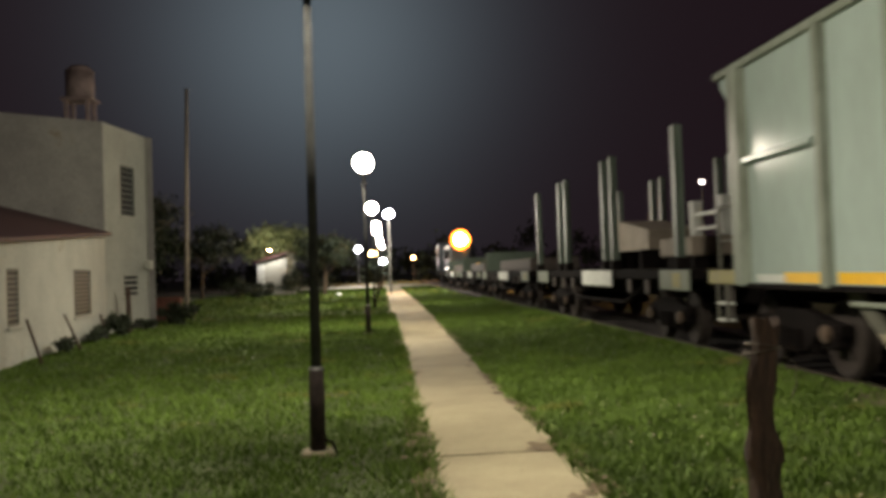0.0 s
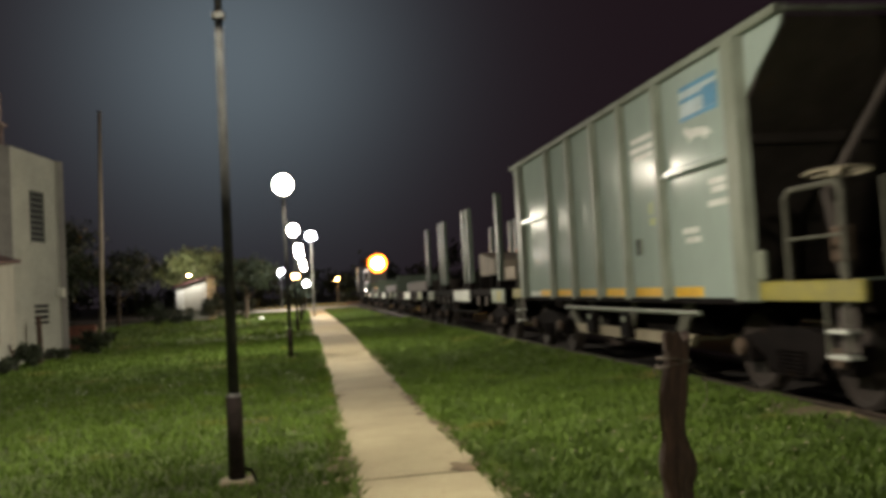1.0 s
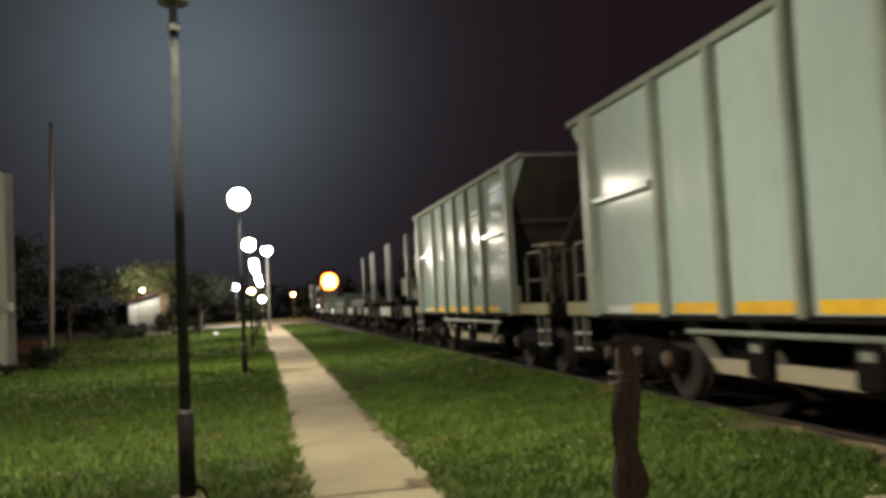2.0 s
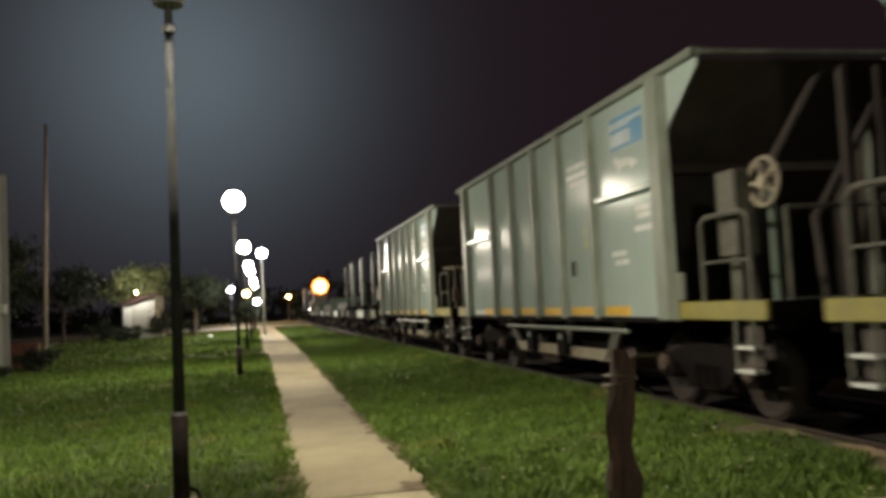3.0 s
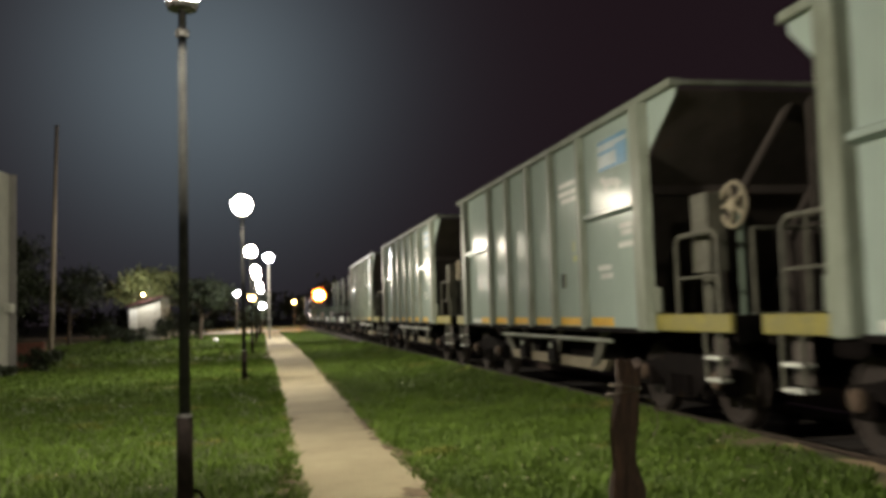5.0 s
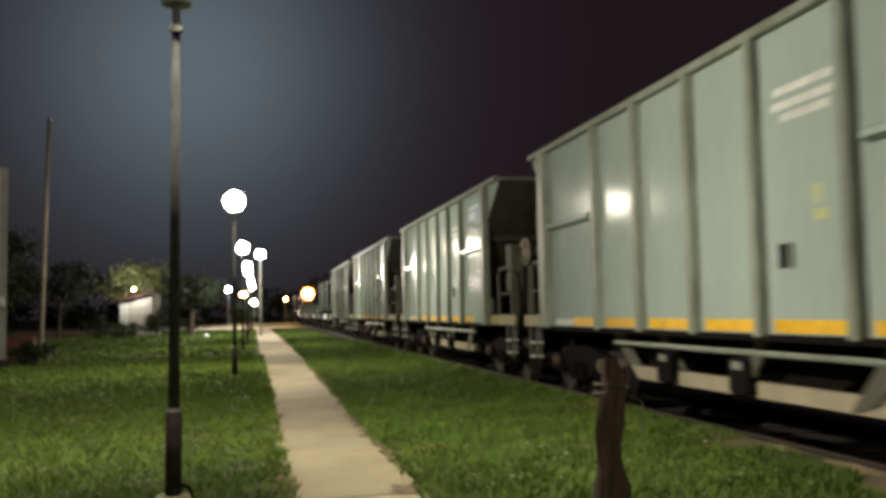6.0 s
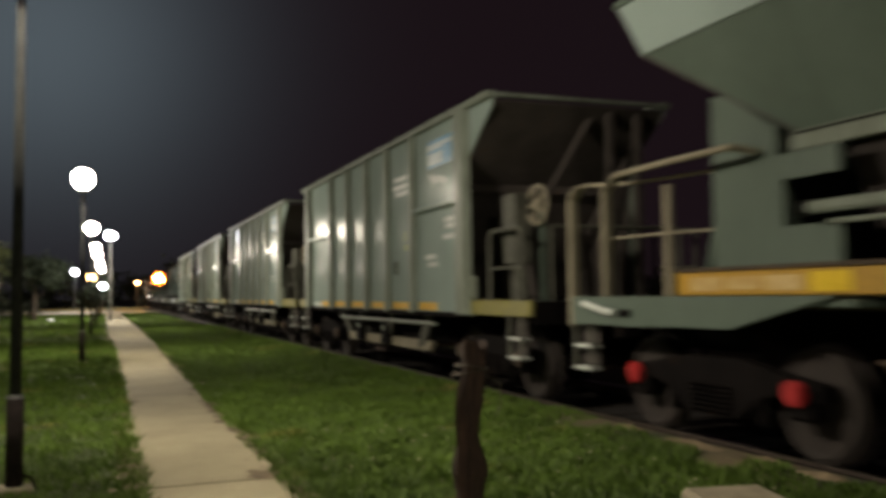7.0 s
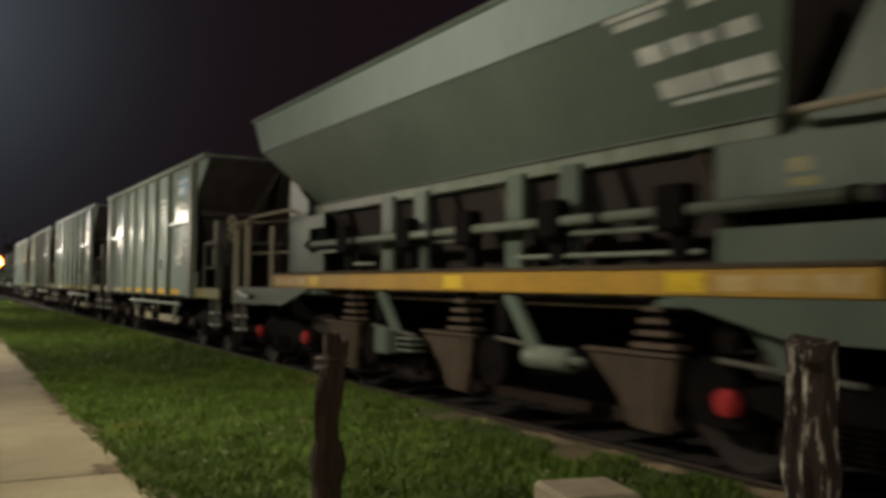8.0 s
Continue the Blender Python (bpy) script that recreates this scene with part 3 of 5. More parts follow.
def hopper(flat_wheel, name="hopper_wagon"):
    """Open ribbed hopper wagon; y forward, z from the rail head."""
    root = thing(name, Matrix(), "light grey ribbed steel hopper wagon with yellow dashes, rolling", "train wagon", "freight train")
    half, lip, tail, z0, z1, hw = 5.12, 5.80, 6.12, 1.10, 4.0, 1.34
    ribs = [-5.12, -2.88, -1.45, -0.1, 1.34, 2.78, 5.10]
    for s in (-1, 1):
        # side sheet with its flared ends
        bm = B()
        prism(bm, [(-half, z0), (half, z0), (half, 3.28), (lip - 0.02, 3.88), (lip, z1), (-tail, z1), (-tail + 0.02, 3.88), (-half - 0.1, 3.28)], 0, s * hw - 0.012, s * hw + 0.012)
        side = part("side_sheet", bm, GREY, root, "grey painted steel side sheet")
        # dark worn steel on the inner face, its shade put into the colour
        side.data.materials.append(INNER)
        for poly in side.data.polygons:
            if poly.normal.x * s < -0.9:
                poly.material_index = 1
        bm = B()
        box(bm, s * (hw + 0.025) - 0.075, s * (hw + 0.025) + 0.075, -tail - 0.02, lip + 0.02, z1 - 0.02, z1 + 0.08, 0.012)
        part("top_rail", bm, RIB_GREY, root)
        for k, y in enumerate(ribs):
            end = k in (0, 6)
            w = 0.2 if end else 0.085
            bm = B()
            x_out = s * (hw + (0.13 if end else 0.11))
            prism(bm, [(s * (hw + 0.012), y - w), (x_out, y - w * 0.72), (x_out, y + w * 0.72), (s * (hw + 0.012), y + w)], 2, z0 - 0.02, z1 - 0.021)
            part("rib", bm, RIB_GREY, side)
        for y0, y1 in ((-5.12, -2.88), (2.78, 5.10)):
            bm = B()
            prism(bm, [(s * (hw + 0.012), 2.66), (s * (hw + 0.11), 2.70), (s * (hw + 0.11), 2.76), (s * (hw + 0.012), 2.80)], 1, y0 + 0.2, y1 - 0.2)
            part("mid_rail", bm, GREY, side)
        bm = B()
        box(bm, s * hw + s * 0.013, s * hw + s * 0.07, -half, half, z0 - 0.06, z0 + 0.005)
        part("bottom_rail", bm, STEEL, side)
        for y0, y1 in zip(ribs[:-1], ribs[1:]):
            a, b = y0 + 0.16, y1 - 0.16
            if y1 - y0 > 2:
                a, b = (a + 1.06, b) if y0 < -3 else (a, b - 1.0)
            part("hazard_dash", box(B(), s * (hw + 0.0125), s * (hw + 0.0165), a, b, z0 + 0.02, z0 + 0.145), YELLOW, side, "yellow painted dash")
        for a, b in ((3.85, 4.75),):
            part("white_dash", box(B(), s * (hw + 0.0125), s * (hw + 0.0165), a, b, z0 + 0.02, z0 + 0.12), WHITE, side, "worn white dash")
        # emblem and stencilled lines, as plain shapes
        x0, x1 = s * (hw + 0.0125), s * (hw + 0.0155)
        emblem = part("emblem", box(B(), x0, x1, -4.62, -3.57, 3.34, 3.78), PALE_BLUE, side, "pale emblem panel with blue stripes")
        for ya, yb, za, zb in ((-4.62, -3.57, 3.72, 3.78), (-4.24, -3.57, 3.57, 3.625), (-4.62, -3.57, 3.34, 3.395), (-4.62, -4.24, 3.40, 3.655)):
            part("emblem_stripe", box(B(), x0 + s * 0.003, x1 + s * 0.003, ya, yb, za, zb), BLUE, emblem, "blue painted stripe")
        bm = B()
        prism(bm, [(y - 0.25, z) for y, z in ((-4.2, 3.06), (-4.05, 3.16), (-3.85, 3.2), (-3.55, 3.22), (-3.4, 3.28), (-3.36, 3.2), (-3.5, 3.12), (-3.55, 3.04), (-3.62, 3.1), (-3.9, 3.09), (-4.0, 3.01), (-4.06, 3.08))], 0, min(x0, x1), max(x0, x1))
        part("white_mark", bm, WHITE, side, "white painted mark")
        for y0, y1, zz in ((-2.65, -1.75, 3.34), (-2.65, -1.7, 3.2), (-2.6, -1.85, 3.08), (-4.7, -4.25, 2.46), (-4.7, -4.3, 2.36), (-4.72, -4.2, 2.2), (-3.9, -3.4, 1.92), (-3.95, -3.5, 1.80)):
            part("stencil_bar", box(B(), x0, x1, y0, y1, zz, zz + 0.075), WHITE, side, "faded white stencil line")
        part("sample_port", box(B(), x0, s * (hw + 0.02), -1.92, -1.74, 1.72, 1.95), STEEL, side, "small dark square opening")
        part("port_flap", box(B(), x0, s * (hw + 0.045), -1.975, -1.925, 1.72, 1.95), RIB_GREY, side, "grey flap edge of the opening")
        part("inspection_mark", box(box(B(), x0, x1, -2.5, -2.3, 2.12, 2.22), x0, x1, -2.44, -2.3, 2.28, 2.44), FADED_MARK, side, "faded yellow mark")
        # underframe: bright rod, pale fish-belly sill and braces
        bm = B()
        rod(bm, (s * 1.22, -3.46, 0.90), (s * 1.22, 2.6, 0.90), 0.035, 8)
        part("brake_rod", bm, RIB_GREY, root, "pale brake rod")
        bm = B()
        prism(bm, [(-2.95, 0.44), (2.0, 0.44), (2.2, 0.60), (-3.1, 0.60)], 0, s * 1.12 - 0.05, s * 1.12 + 0.05)
        part("lower_sill", bm, SILL_TAN, root)
        for y in (-0.75, 1.0):
            part("gate_gearbox", box(B(), s * 1.2 - 0.08, s * 1.2 + 0.08, y - 0.2, y + 0.2, 0.46, 0.84, 0.03), STEEL, root, "dark gate gearbox")
            part("gearbox_plate", box(B(), s * 1.2805, s * 1.284, y - 0.1, y + 0.1, 0.72, 0.80), RIB_GREY, root, "small pale plate")
        for f in (-1, 1):
            bm = B()
            sheet(bm, [(s * 1.14, f * 2.15 - 0.3, 0.46), (s * 1.14, f * 2.5 - 0.3, 0.54), (s * 1.2, f * 3.1 - 0.3, 1.04), (s * 1.2, f * 2.75 - 0.3, 1.04)], 0.05)
            part("brace", bm, RAILING, root)
            bm = B()
            sheet(bm, [(s * 1.14, f * 0.6, 0.5), (s * 1.14, f * 0.82, 0.5), (s * 1.2, f * 1.3, 1.04), (s * 1.2, f * 1.08, 1.04)], 0.05)
            part("brace", bm, RAILING, root)
            d = 0.7 if f > 0 else 0.0     # the leading platform is shorter
            corner_steps(root, s, f, f * (6.72 - d))
            # platform handrail
            bm = B()
            tube(bm, [(s * 1.3, f * (a - d), z) for a, z in ((5.85, 1.22), (5.85, 2.12), (5.95, 2.2), (6.75, 2.2), (6.85, 2.12), (6.85, 1.22))], 0.03, 7)
            tube(bm, [(s * 1.3, f * (5.85 - d), 1.7), (s * 1.3, f * (6.85 - d), 1.7)], 0.018, 6)
            part("handrail", bm, RAILING, root)
            bm = B()
            box(bm, s * hw - 0.04, s * hw + 0.04, f * 5.36 - 0.1, f * 5.36 + 0.1, 1.285, 1.62, 0.03)
            part("corner_bracket", bm, RIB_GREY, root)
    for f in (-1, 1):
        # sloping end sheet, stiffeners, diagonal strut and posts; dark colour paints the end's shade
        top = lip if f > 0 else tail
        bm = B()
        sheet(bm, [(-hw + 0.02, f * top, z1 - 0.05), (hw - 0.02, f * top, z1 - 0.05), (hw - 0.02, f * 4.8, 2.9), (-hw + 0.02, f * 4.8, 2.9)], 0.02)
        sheet(bm, [(-hw + 0.02, f * 4.8, 2.9), (hw - 0.02, f * 4.8, 2.9), (hw - 0.02, f * 3.3, 1.3), (-hw + 0.02, f * 3.3, 1.3)], 0.02)
        part("end_sheet", bm, INNER, root, "sloping end sheet with its shade painted dark")
        bm = B()
        box(bm, -hw, hw, f * top - 0.03, f * top + 0.06, z1 - 0.0, z1 + 0.06, 0.012)
        part("end_rail", bm, RIB_GREY, root)
        part("end_stiffener", box(B(), -hw + 0.03, hw - 0.03, f * 4.86 - 0.05, f * 4.86 + 0.06, 2.85, 2.97, 0.01), INNER, root)
        bm = B()
        rod(bm, (0.3, f * (top - 0.17), 3.92), (-0.55, f * 5.4, 2.2), 0.055, 8)
        rod(bm, (-0.55, f * 5.4, 2.25), (-0.5, f * 5.6, 1.2), 0.06, 8)
        rod(bm, (1.2, f * (top - 0.17), 3.85), (0.45, f * 5.4, 2.2), 0.055, 8)
        rod(bm, (0.45, f * 5.4, 2.25), (0.4, f * 5.6, 1.2), 0.06, 8)
        part("end_strut", bm, INNER, root, "diagonal end struts")
        for x in (0.5, 0.95):
            part("end_post", box(B(), x - 0.05, x + 0.05, f * (top - 0.1) - 0.06, f * (top - 0.1) + 0.06, 1.27, z1 - 0.035, 0.01), INNER, root, "upright end post")
        d = 0.7 if f > 0 else 0.0
        part("platform", box(B(), -1.34, 1.34, f * 4.9, f * (7.16 - d), 1.20, 1.26, 0.01), GREY_DARK, root, "end platform")
        for s in (-1, 1):
            part("side_beam", box(B(), s * 1.34 - 0.03, s * 1.34 + 0.03, f * 5.33, f * (7.18 - d), 1.08, 1.28, 0.01), YELLOW_PALE, root, "faded yellow platform side beam")
            part("corner_foot", box(B(), s * 1.34 - 0.04, s * 1.34 + 0.04, f * 5.13, f * 5.32, 1.06, 1.3, 0.01), RIB_GREY, root)
        part("end_beam", box(B(), -1.3, 1.3, f * (7.1 - d), f * (7.18 - d), 0.98, 1.27, 0.01), STEEL, root, "dark end beam")
        bm = B()
        tube(bm, [(-0.95, f * (6.98 - d), 1.2), (-0.95, f * (6.98 - d), 2.2), (0.95, f * (6.98 - d), 2.2), (0.95, f * (6.98 - d), 1.2)], 0.028, 7)
        part("end_handrail", bm, RAILING, root)
        coupler(root, f, 7.2)
        bogie(root, 4.37 if f > 0 else -5.4, TAN, 2.02, 0.06)
    # brake stand with its wheel, at one end
    def wheel(centre, axis, r, thick=0.026):
        bm = ring(B(), centre, axis, r, thick, 26, 6)
        turn = Vector(axis).to_track_quat("Z", "Y").to_matrix()
        for k in range(5):
            a = 2 * math.pi * k / 5
            rod(bm, centre, Vector(centre) + turn @ Vector((r * math.cos(a), r * math.sin(a), 0)), thick * 0.9, 6)
        rod(bm, Vector(centre) - turn @ Vector((0, 0, 0.04)), Vector(centre) + turn @ Vector((0, 0, 0.04)), 0.08, 12)
        part("brake_wheel", bm, WHEEL_PALE, root, "pale spoked hand-brake wheel")

    if flat_wheel:
        part("brake_stand", rod(B(), (-1.0, -6.35, 1.26), (-1.0, -6.35, 2.3), 0.04, 10), RAILING, root)
        part("valve_box", box(B(), -1.09, -0.91, -6.42, -6.28, 1.45, 1.8, 0.02), TAN, root, "small dusty valve box")
        wheel((-1.0, -6.35, 2.33), (0, 0.06, 1), 0.31, 0.016)
    else:
        part("brake_cabinet", box(B(), -1.2, -0.95, -6.45, -6.05, 1.75, 2.68, 0.02), RAILING, root, "tall dusty brake cabinet")
        part("cabinet_post", box(B(), -1.16, -1.0, -6.4, -6.2, 1.2, 1.749, 0.01), RAILING, root)
        part("brake_stand", rod(B(), (-0.9, -6.66, 1.2), (-0.9, -6.66, 2.5), 0.045, 8), GREY_DARK, root)
        wheel((-0.98, -6.66, 2.5), (1, 0.05, 0), 0.25)
    bm = B()
    box(bm, -0.2, 0.2, -7.0, 7.0, 0.78, 1.08)
    part("centre_sill", bm, STEEL, root)
    bm = B()
    for y in (-1.5, 1.5):
        prism(bm, [(y - 1.4, 1.1), (y + 1.4, 1.1), (y + 0.35, 0.5), (y - 0.35, 0.5)], 0, -0.95, 0.95)
    part("discharge_chute", bm, STEEL, root, "dark discharge chutes")
    bm = B()
    rod(bm, (-0.75, -3.1, 0.72), (-0.75, -2.4, 0.72), 0.17, 14)
    part("air_tank", bm, STEEL, root)
    return root


def dump_hopper():
    """Low-sill ballast hopper with flared sides, open frame and yellow sill; its body is even about y = MID."""
    root = thing("ballast_hopper_wagon", Matrix(), "green-grey flared ballast hopper wagon with yellow sill, rolling", "train wagon", "freight train")
    MID = -0.52
    lip, fold, foot = (5.95, -5.62), (5.52, -5.45), (4.05, -4.98)     # front and rear ends of the top, the fold and the slope's foot
    z_top, z_fold, z_foot = 4.2, 3.63, 2.665
    x_o, x_i = 1.38, 0.9
    for s in (-1, 1):
        # Band in paler paint than the slope: its stronger light put into colour.
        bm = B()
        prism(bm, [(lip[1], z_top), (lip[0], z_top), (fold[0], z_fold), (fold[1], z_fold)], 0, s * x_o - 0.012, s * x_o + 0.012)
        part("upper_band", bm, GREY, root, "upright top band, stronger light painted in as paler grey")
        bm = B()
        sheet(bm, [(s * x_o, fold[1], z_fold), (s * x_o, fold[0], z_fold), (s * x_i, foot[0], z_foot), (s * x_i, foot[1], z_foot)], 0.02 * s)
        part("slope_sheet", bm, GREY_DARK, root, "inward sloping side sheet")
        part("top_rail", box(B(), s * x_o - 0.05, s * x_o + 0.05, lip[1] - 0.02, lip[0] + 0.02, z_top - 0.01, z_top + 0.06, 0.012), GREY_DARK, root)
        part("fold_bead", rod(B(), (s * (x_o + 0.012), fold[1], z_fold), (s * (x_o + 0.012), fold[0], z_fold), 0.012, 6), GREY, root, "pale grey bead along the fold")
        part("lower_sill", box(B(), s * x_i - 0.05, s * x_i + 0.05, foot[1] + 0.02, foot[0] + 0.1, 2.497, z_foot - 0.004, 0.01), RIB_GREY, root)
        part("sill_lip", box(B(), s * (x_i + 0.051) if s > 0 else s * (x_i + 0.062), s * (x_i + 0.062) if s > 0 else s * (x_i + 0.051), foot[1] + 0.02, foot[0], 2.628, 2.645), STEEL, root)
        sill = part("yellow_sill", box(B(), s * 1.20 - 0.03, s * 1.20 + 0.03, -6.0, 5.3, 1.33, 1.54, 0.01), OCHRE, root, "ochre yellow side sill")
        part("sill_top", box(B(), s * 1.17 - 0.08, s * 1.17 + 0.06, -6.0, 5.3, 1.541, 1.575), RUST, sill, "rusty top flange")
        for y0 in (3.4, -0.79, -4.34):
            part("reflector", box(B(), s * 1.2305, s * 1.2345, y0 - 0.2, y0 + 0.2, 1.36, 1.51), REFLECT, sill, "bright yellow reflector")
        for y0, y1 in ((3.65, 5.1), (-5.9, -4.6)):
            for k in range(3):
                w = (y1 - y0) / 3
                part("pale_tape", box(B(), s * 1.2305, s * 1.2345, y0 + w * k + 0.03, y0 + w * (k + 1) - 0.03, 1.37 + 0.01 * (k % 2), 1.49), PALE_TAPE, sill, "pale worn tape")
        # frame posts, with bearings that carry the control shaft
        for y in (1.33, 0.4, -1.68, -2.6):
            part("post", box(B(), s * 0.99 - 0.035, s * 0.99 + 0.035, y - 0.15, y + 0.15, 1.5, 2.55, 0.012), GREY_DARK, root, "grey frame post")
        for y in (2.25, 0.4, -1.05, -2.6, -4.2):
            bm = B()
            box(bm, s * 1.19 - 0.1, s * 1.19 + 0.1, y - 0.16, y + 0.16, 1.83, 2.2, 0.03)
            box(bm, s * 1.12 - 0.05, s * 1.12 + 0.05, y - 0.09, y + 0.09, 1.6, 1.84, 0.01)
            part("shaft_bearing", bm, STEEL, root, "dark shaft bearing")
        shaft = part("control_shaft", rod(B(), (s * 1.2, -5.9, 1.99), (s * 1.2, 3.72, 1.99), 0.05, 12), RIB_GREY, root, "long round control shaft", True)
        for y in (3.66, 1.9, -0.3, -3.3, -5.8):
            part("shaft_collar", rod(B(), (s * 1.2, y - 0.05, 1.99), (s * 1.2, y + 0.05, 1.99), 0.066, 12), STEEL, shaft)
        for y0, y1, z in ((3.5, 2.4, 1.88), (-0.2, -1.0, 1.90), (-2.75, -4.15, 1.88), (2.2, 1.5, 1.68), (-1.9, -4.4, 1.68)):
            part("push_rod", rod(B(), (s * 1.12, y0, z), (s * 1.12, y1, z - 0.01), 0.022, 7), RIB_GREY, root, "thin pale push rod")
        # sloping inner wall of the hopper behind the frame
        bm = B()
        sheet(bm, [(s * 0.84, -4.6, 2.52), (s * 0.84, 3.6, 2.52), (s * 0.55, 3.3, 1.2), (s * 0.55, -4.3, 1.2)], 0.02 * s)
        part("inner_wall", bm, WHEEL, root, "dark inner hopper wall")
        for k, y in enumerate((3.0, 1.9, -0.15, -1.15, -3.1, -4.1)):
            bm = B()
            sheet(bm, [(s * 0.88, y, 2.49), (s * 0.88, y - 0.07, 2.49), (s * 0.72, y - 0.42, 1.45), (s * 0.72, y - 0.35, 1.45)], 0.04)
            part("inner_brace", bm, RUST if k % 2 else STEEL, root)
        # door chutes below the sill
        for k, y in enumerate((2.98, -0.02, -3.08)):
            bm = B()
            prism(bm, [(y, 0.84), (y - 1.1, 0.84), (y - 1.0, 0.25), (y - 0.60, 0.25), (y - 0.42, 0.5)], 0, s * 1.14 - 0.03, s * 1.14 + 0.03)
            chute = part("chute_door", bm, RUST, root, "rust brown chute plate")
            part("chute_lip", box(B(), s * 1.15 - 0.05, s * 1.15 + 0.05, y - 1.14, y + 0.02, 0.841, 0.875, 0.008), TAN, chute, "dusty chute rim")
            part("chute_stiffener", box(B(), s * 1.175 - 0.008, s * 1.175 + 0.008, y - 0.93, y - 0.88, 0.28, 0.83), RUST, chute)
            for i in range(4):
                part("spring_plate", box(B(), s * 1.1 - 0.1, s * 1.1 + 0.1, y - 0.86 - 0.25 + 0.045 * i, y - 0.86 + 0.25 - 0.045 * i, 0.90 + 0.1 * i, 0.945 + 0.1 * i, 0.008), TAN, root, "dusty stacked spring plate")
            part("spring_core", box(B(), s * 1.08 - 0.06, s * 1.08 + 0.06, y - 0.96, y - 0.76, 0.876, 1.33), STEEL, root)
            part("side_drum", rod(B(), (s * 0.8, y - 1.42, 0.62), (s * 1.12, y - 1.42, 0.62), 0.27, 20), STEEL, root, "dark round gear housing")
            bm = B()
            sheet(bm, [(s * 1.17, y - 1.66, 1.33), (s * 1.17, y - 1.88, 1.33), (s * 1.14, y - 2.3, 0.8), (s * 1.14, y - 2.08, 0.8)], 0.05)
            part("door_lever", bm, GREY_DARK, root, "slanting grey door lever")
            part("hanger_plate", box(B(), s * 1.04 - 0.02, s * 1.04 + 0.02, y - 1.62, y - 1.4, 0.9, 1.33, 0.01), STEEL, root)
            part("link_rod", rod(B(), (s * 1.12, y - 1.5, 0.86), (s * 1.12, y - 2.7, 0.78), 0.024, 7), RAILING, root)
            if k == 0:
                part("valve_box", box(B(), s * 1.16 - 0.09, s * 1.16 + 0.09, y - 2.15, y - 1.8, 0.52, 0.84, 0.02), GREY_DARK, root, "pale grey valve box")
                for i in range(3):
                    part("valve_fin", box(B(), s * 1.16 - 0.1, s * 1.16 + 0.1, y - 2.85, y - 2.45, 0.6 + 0.07 * i, 0.615 + 0.07 * i), RIB_GREY, root)
            elif k == 1:
                bm = rod(rod(B(), (s * 1.15, y - 2.18, 0.72), (s * 1.15, y - 2.8, 0.72), 0.115, 16), (s * 1.15, y - 2.1, 0.72), (s * 1.15, y - 3.0, 0.72), 0.045, 8)
                part("door_cylinder", bm, RIB_GREY, root, "pale pneumatic door cylinder", True)
        part("air_pipe", rod(B(), (s * 1.02, -4.2, 1.24), (s * 1.02, 4.2, 1.24), 0.03, 8), RUST, root)
        # end bulkheads, aprons, handrails
        x0, x1 = sorted((s * 1.035, s * 1.065))
        bm = B()
        prism(bm, [(3.45, 1.31), (4.95, 1.31), (4.95, 3.12), (4.74, 3.08), (4.12, 2.7), (4.12, 2.47), (3.45, 2.47), (3.45, 2.26), (4.05, 2.26), (4.05, 1.88), (3.45, 1.88)], 0, x0, x1)
        part("end_bulkhead", bm, GREY_DARK, root, "grey notched end bulkhead plate")
        bm = B()
        prism(bm, [(-4.49, 2.06), (-4.49, 2.47), (-5.2, 2.47), (-5.5, 2.7), (-5.92, 3.42), (-6.25, 3.42), (-6.25, 2.06)], 0, x0, x1)
        part("end_bulkhead", bm, GREY_DARK, root, "grey rising end bulkhead plate")
        part("bulkhead_foot", box(B(), x0, x1, -6.25, -4.5, 1.31, 1.84, 0.006), GREY_DARK, root, "grey lower bulkhead plate")
        part("yellow_mark", box(box(B(), s * 1.0655, s * 1.069, -5.42, -5.18, 2.10, 2.16), s * 1.0655, s * 1.069, -5.36, -5.16, 2.2, 2.3), YELLOW_PALE, root, "faded yellow mark")
        for f in (-1, 1):
            def at(y):
                """The same place at either end."""
                return MID + f * (y - MID)
            bm = B()
            prism(bm, [(at(7.08), 1.325), (at(7.08), 1.02), (at(6.7), 1.04), (at(5.9), 1.03), (at(5.1), 1.05), (at(4.4), 1.05), (at(4.0), 1.14), (at(3.2), 1.325)], 0, s * 1.36 - 0.02, s * 1.36 + 0.02)
            apron = part("bolster_apron", bm, GREY_DARK, root, "pale tapered apron plate over the bogie")
            part("apron_handle", tube(B(), [(s * 1.4, at(6.75), 1.25), (s * 1.43, at(6.6), 1.24), (s * 1.43, at(6.3), 1.18), (s * 1.4, at(6.15), 1.16)], 0.035, 8), WHITE, apron, "pale bent handle")
            part("lamp_bracket", box(B(), s * 1.40 - 0.02, s * 1.40 + 0.02, at(5.95) - 0.1, at(5.95) + 0.1, 1.12, 1.2, 0.02), STEEL, apron)
            # flat-bar handrails with rounded heads
            bm = B()
            box(bm, s * 1.34 - 0.06, s * 1.34 + 0.06, at(7.05) - 0.03, at(7.05) + 0.03, 1.0, 2.42, 0.02)
            sheet(bm, [(s * 1.34 - 0.06, at(7.06), 2.40), (s * 1.34 + 0.06, at(7.06), 2.40), (s * 1.34 + 0.06, at(6.86), 2.53), (s * 1.34 - 0.06, at(6.86), 2.53)], 0.03)
            tube(bm, [(s * 1.30, at(6.86), 2.53), (s * 1.15, at(6.2), 2.48), (s * 1.06, at(4.95), 2.45)], 0.018, 7)
            part("corner_handrail", bm, SILL_TAN, root, "flat-bar corner handrail")
            bm = B()
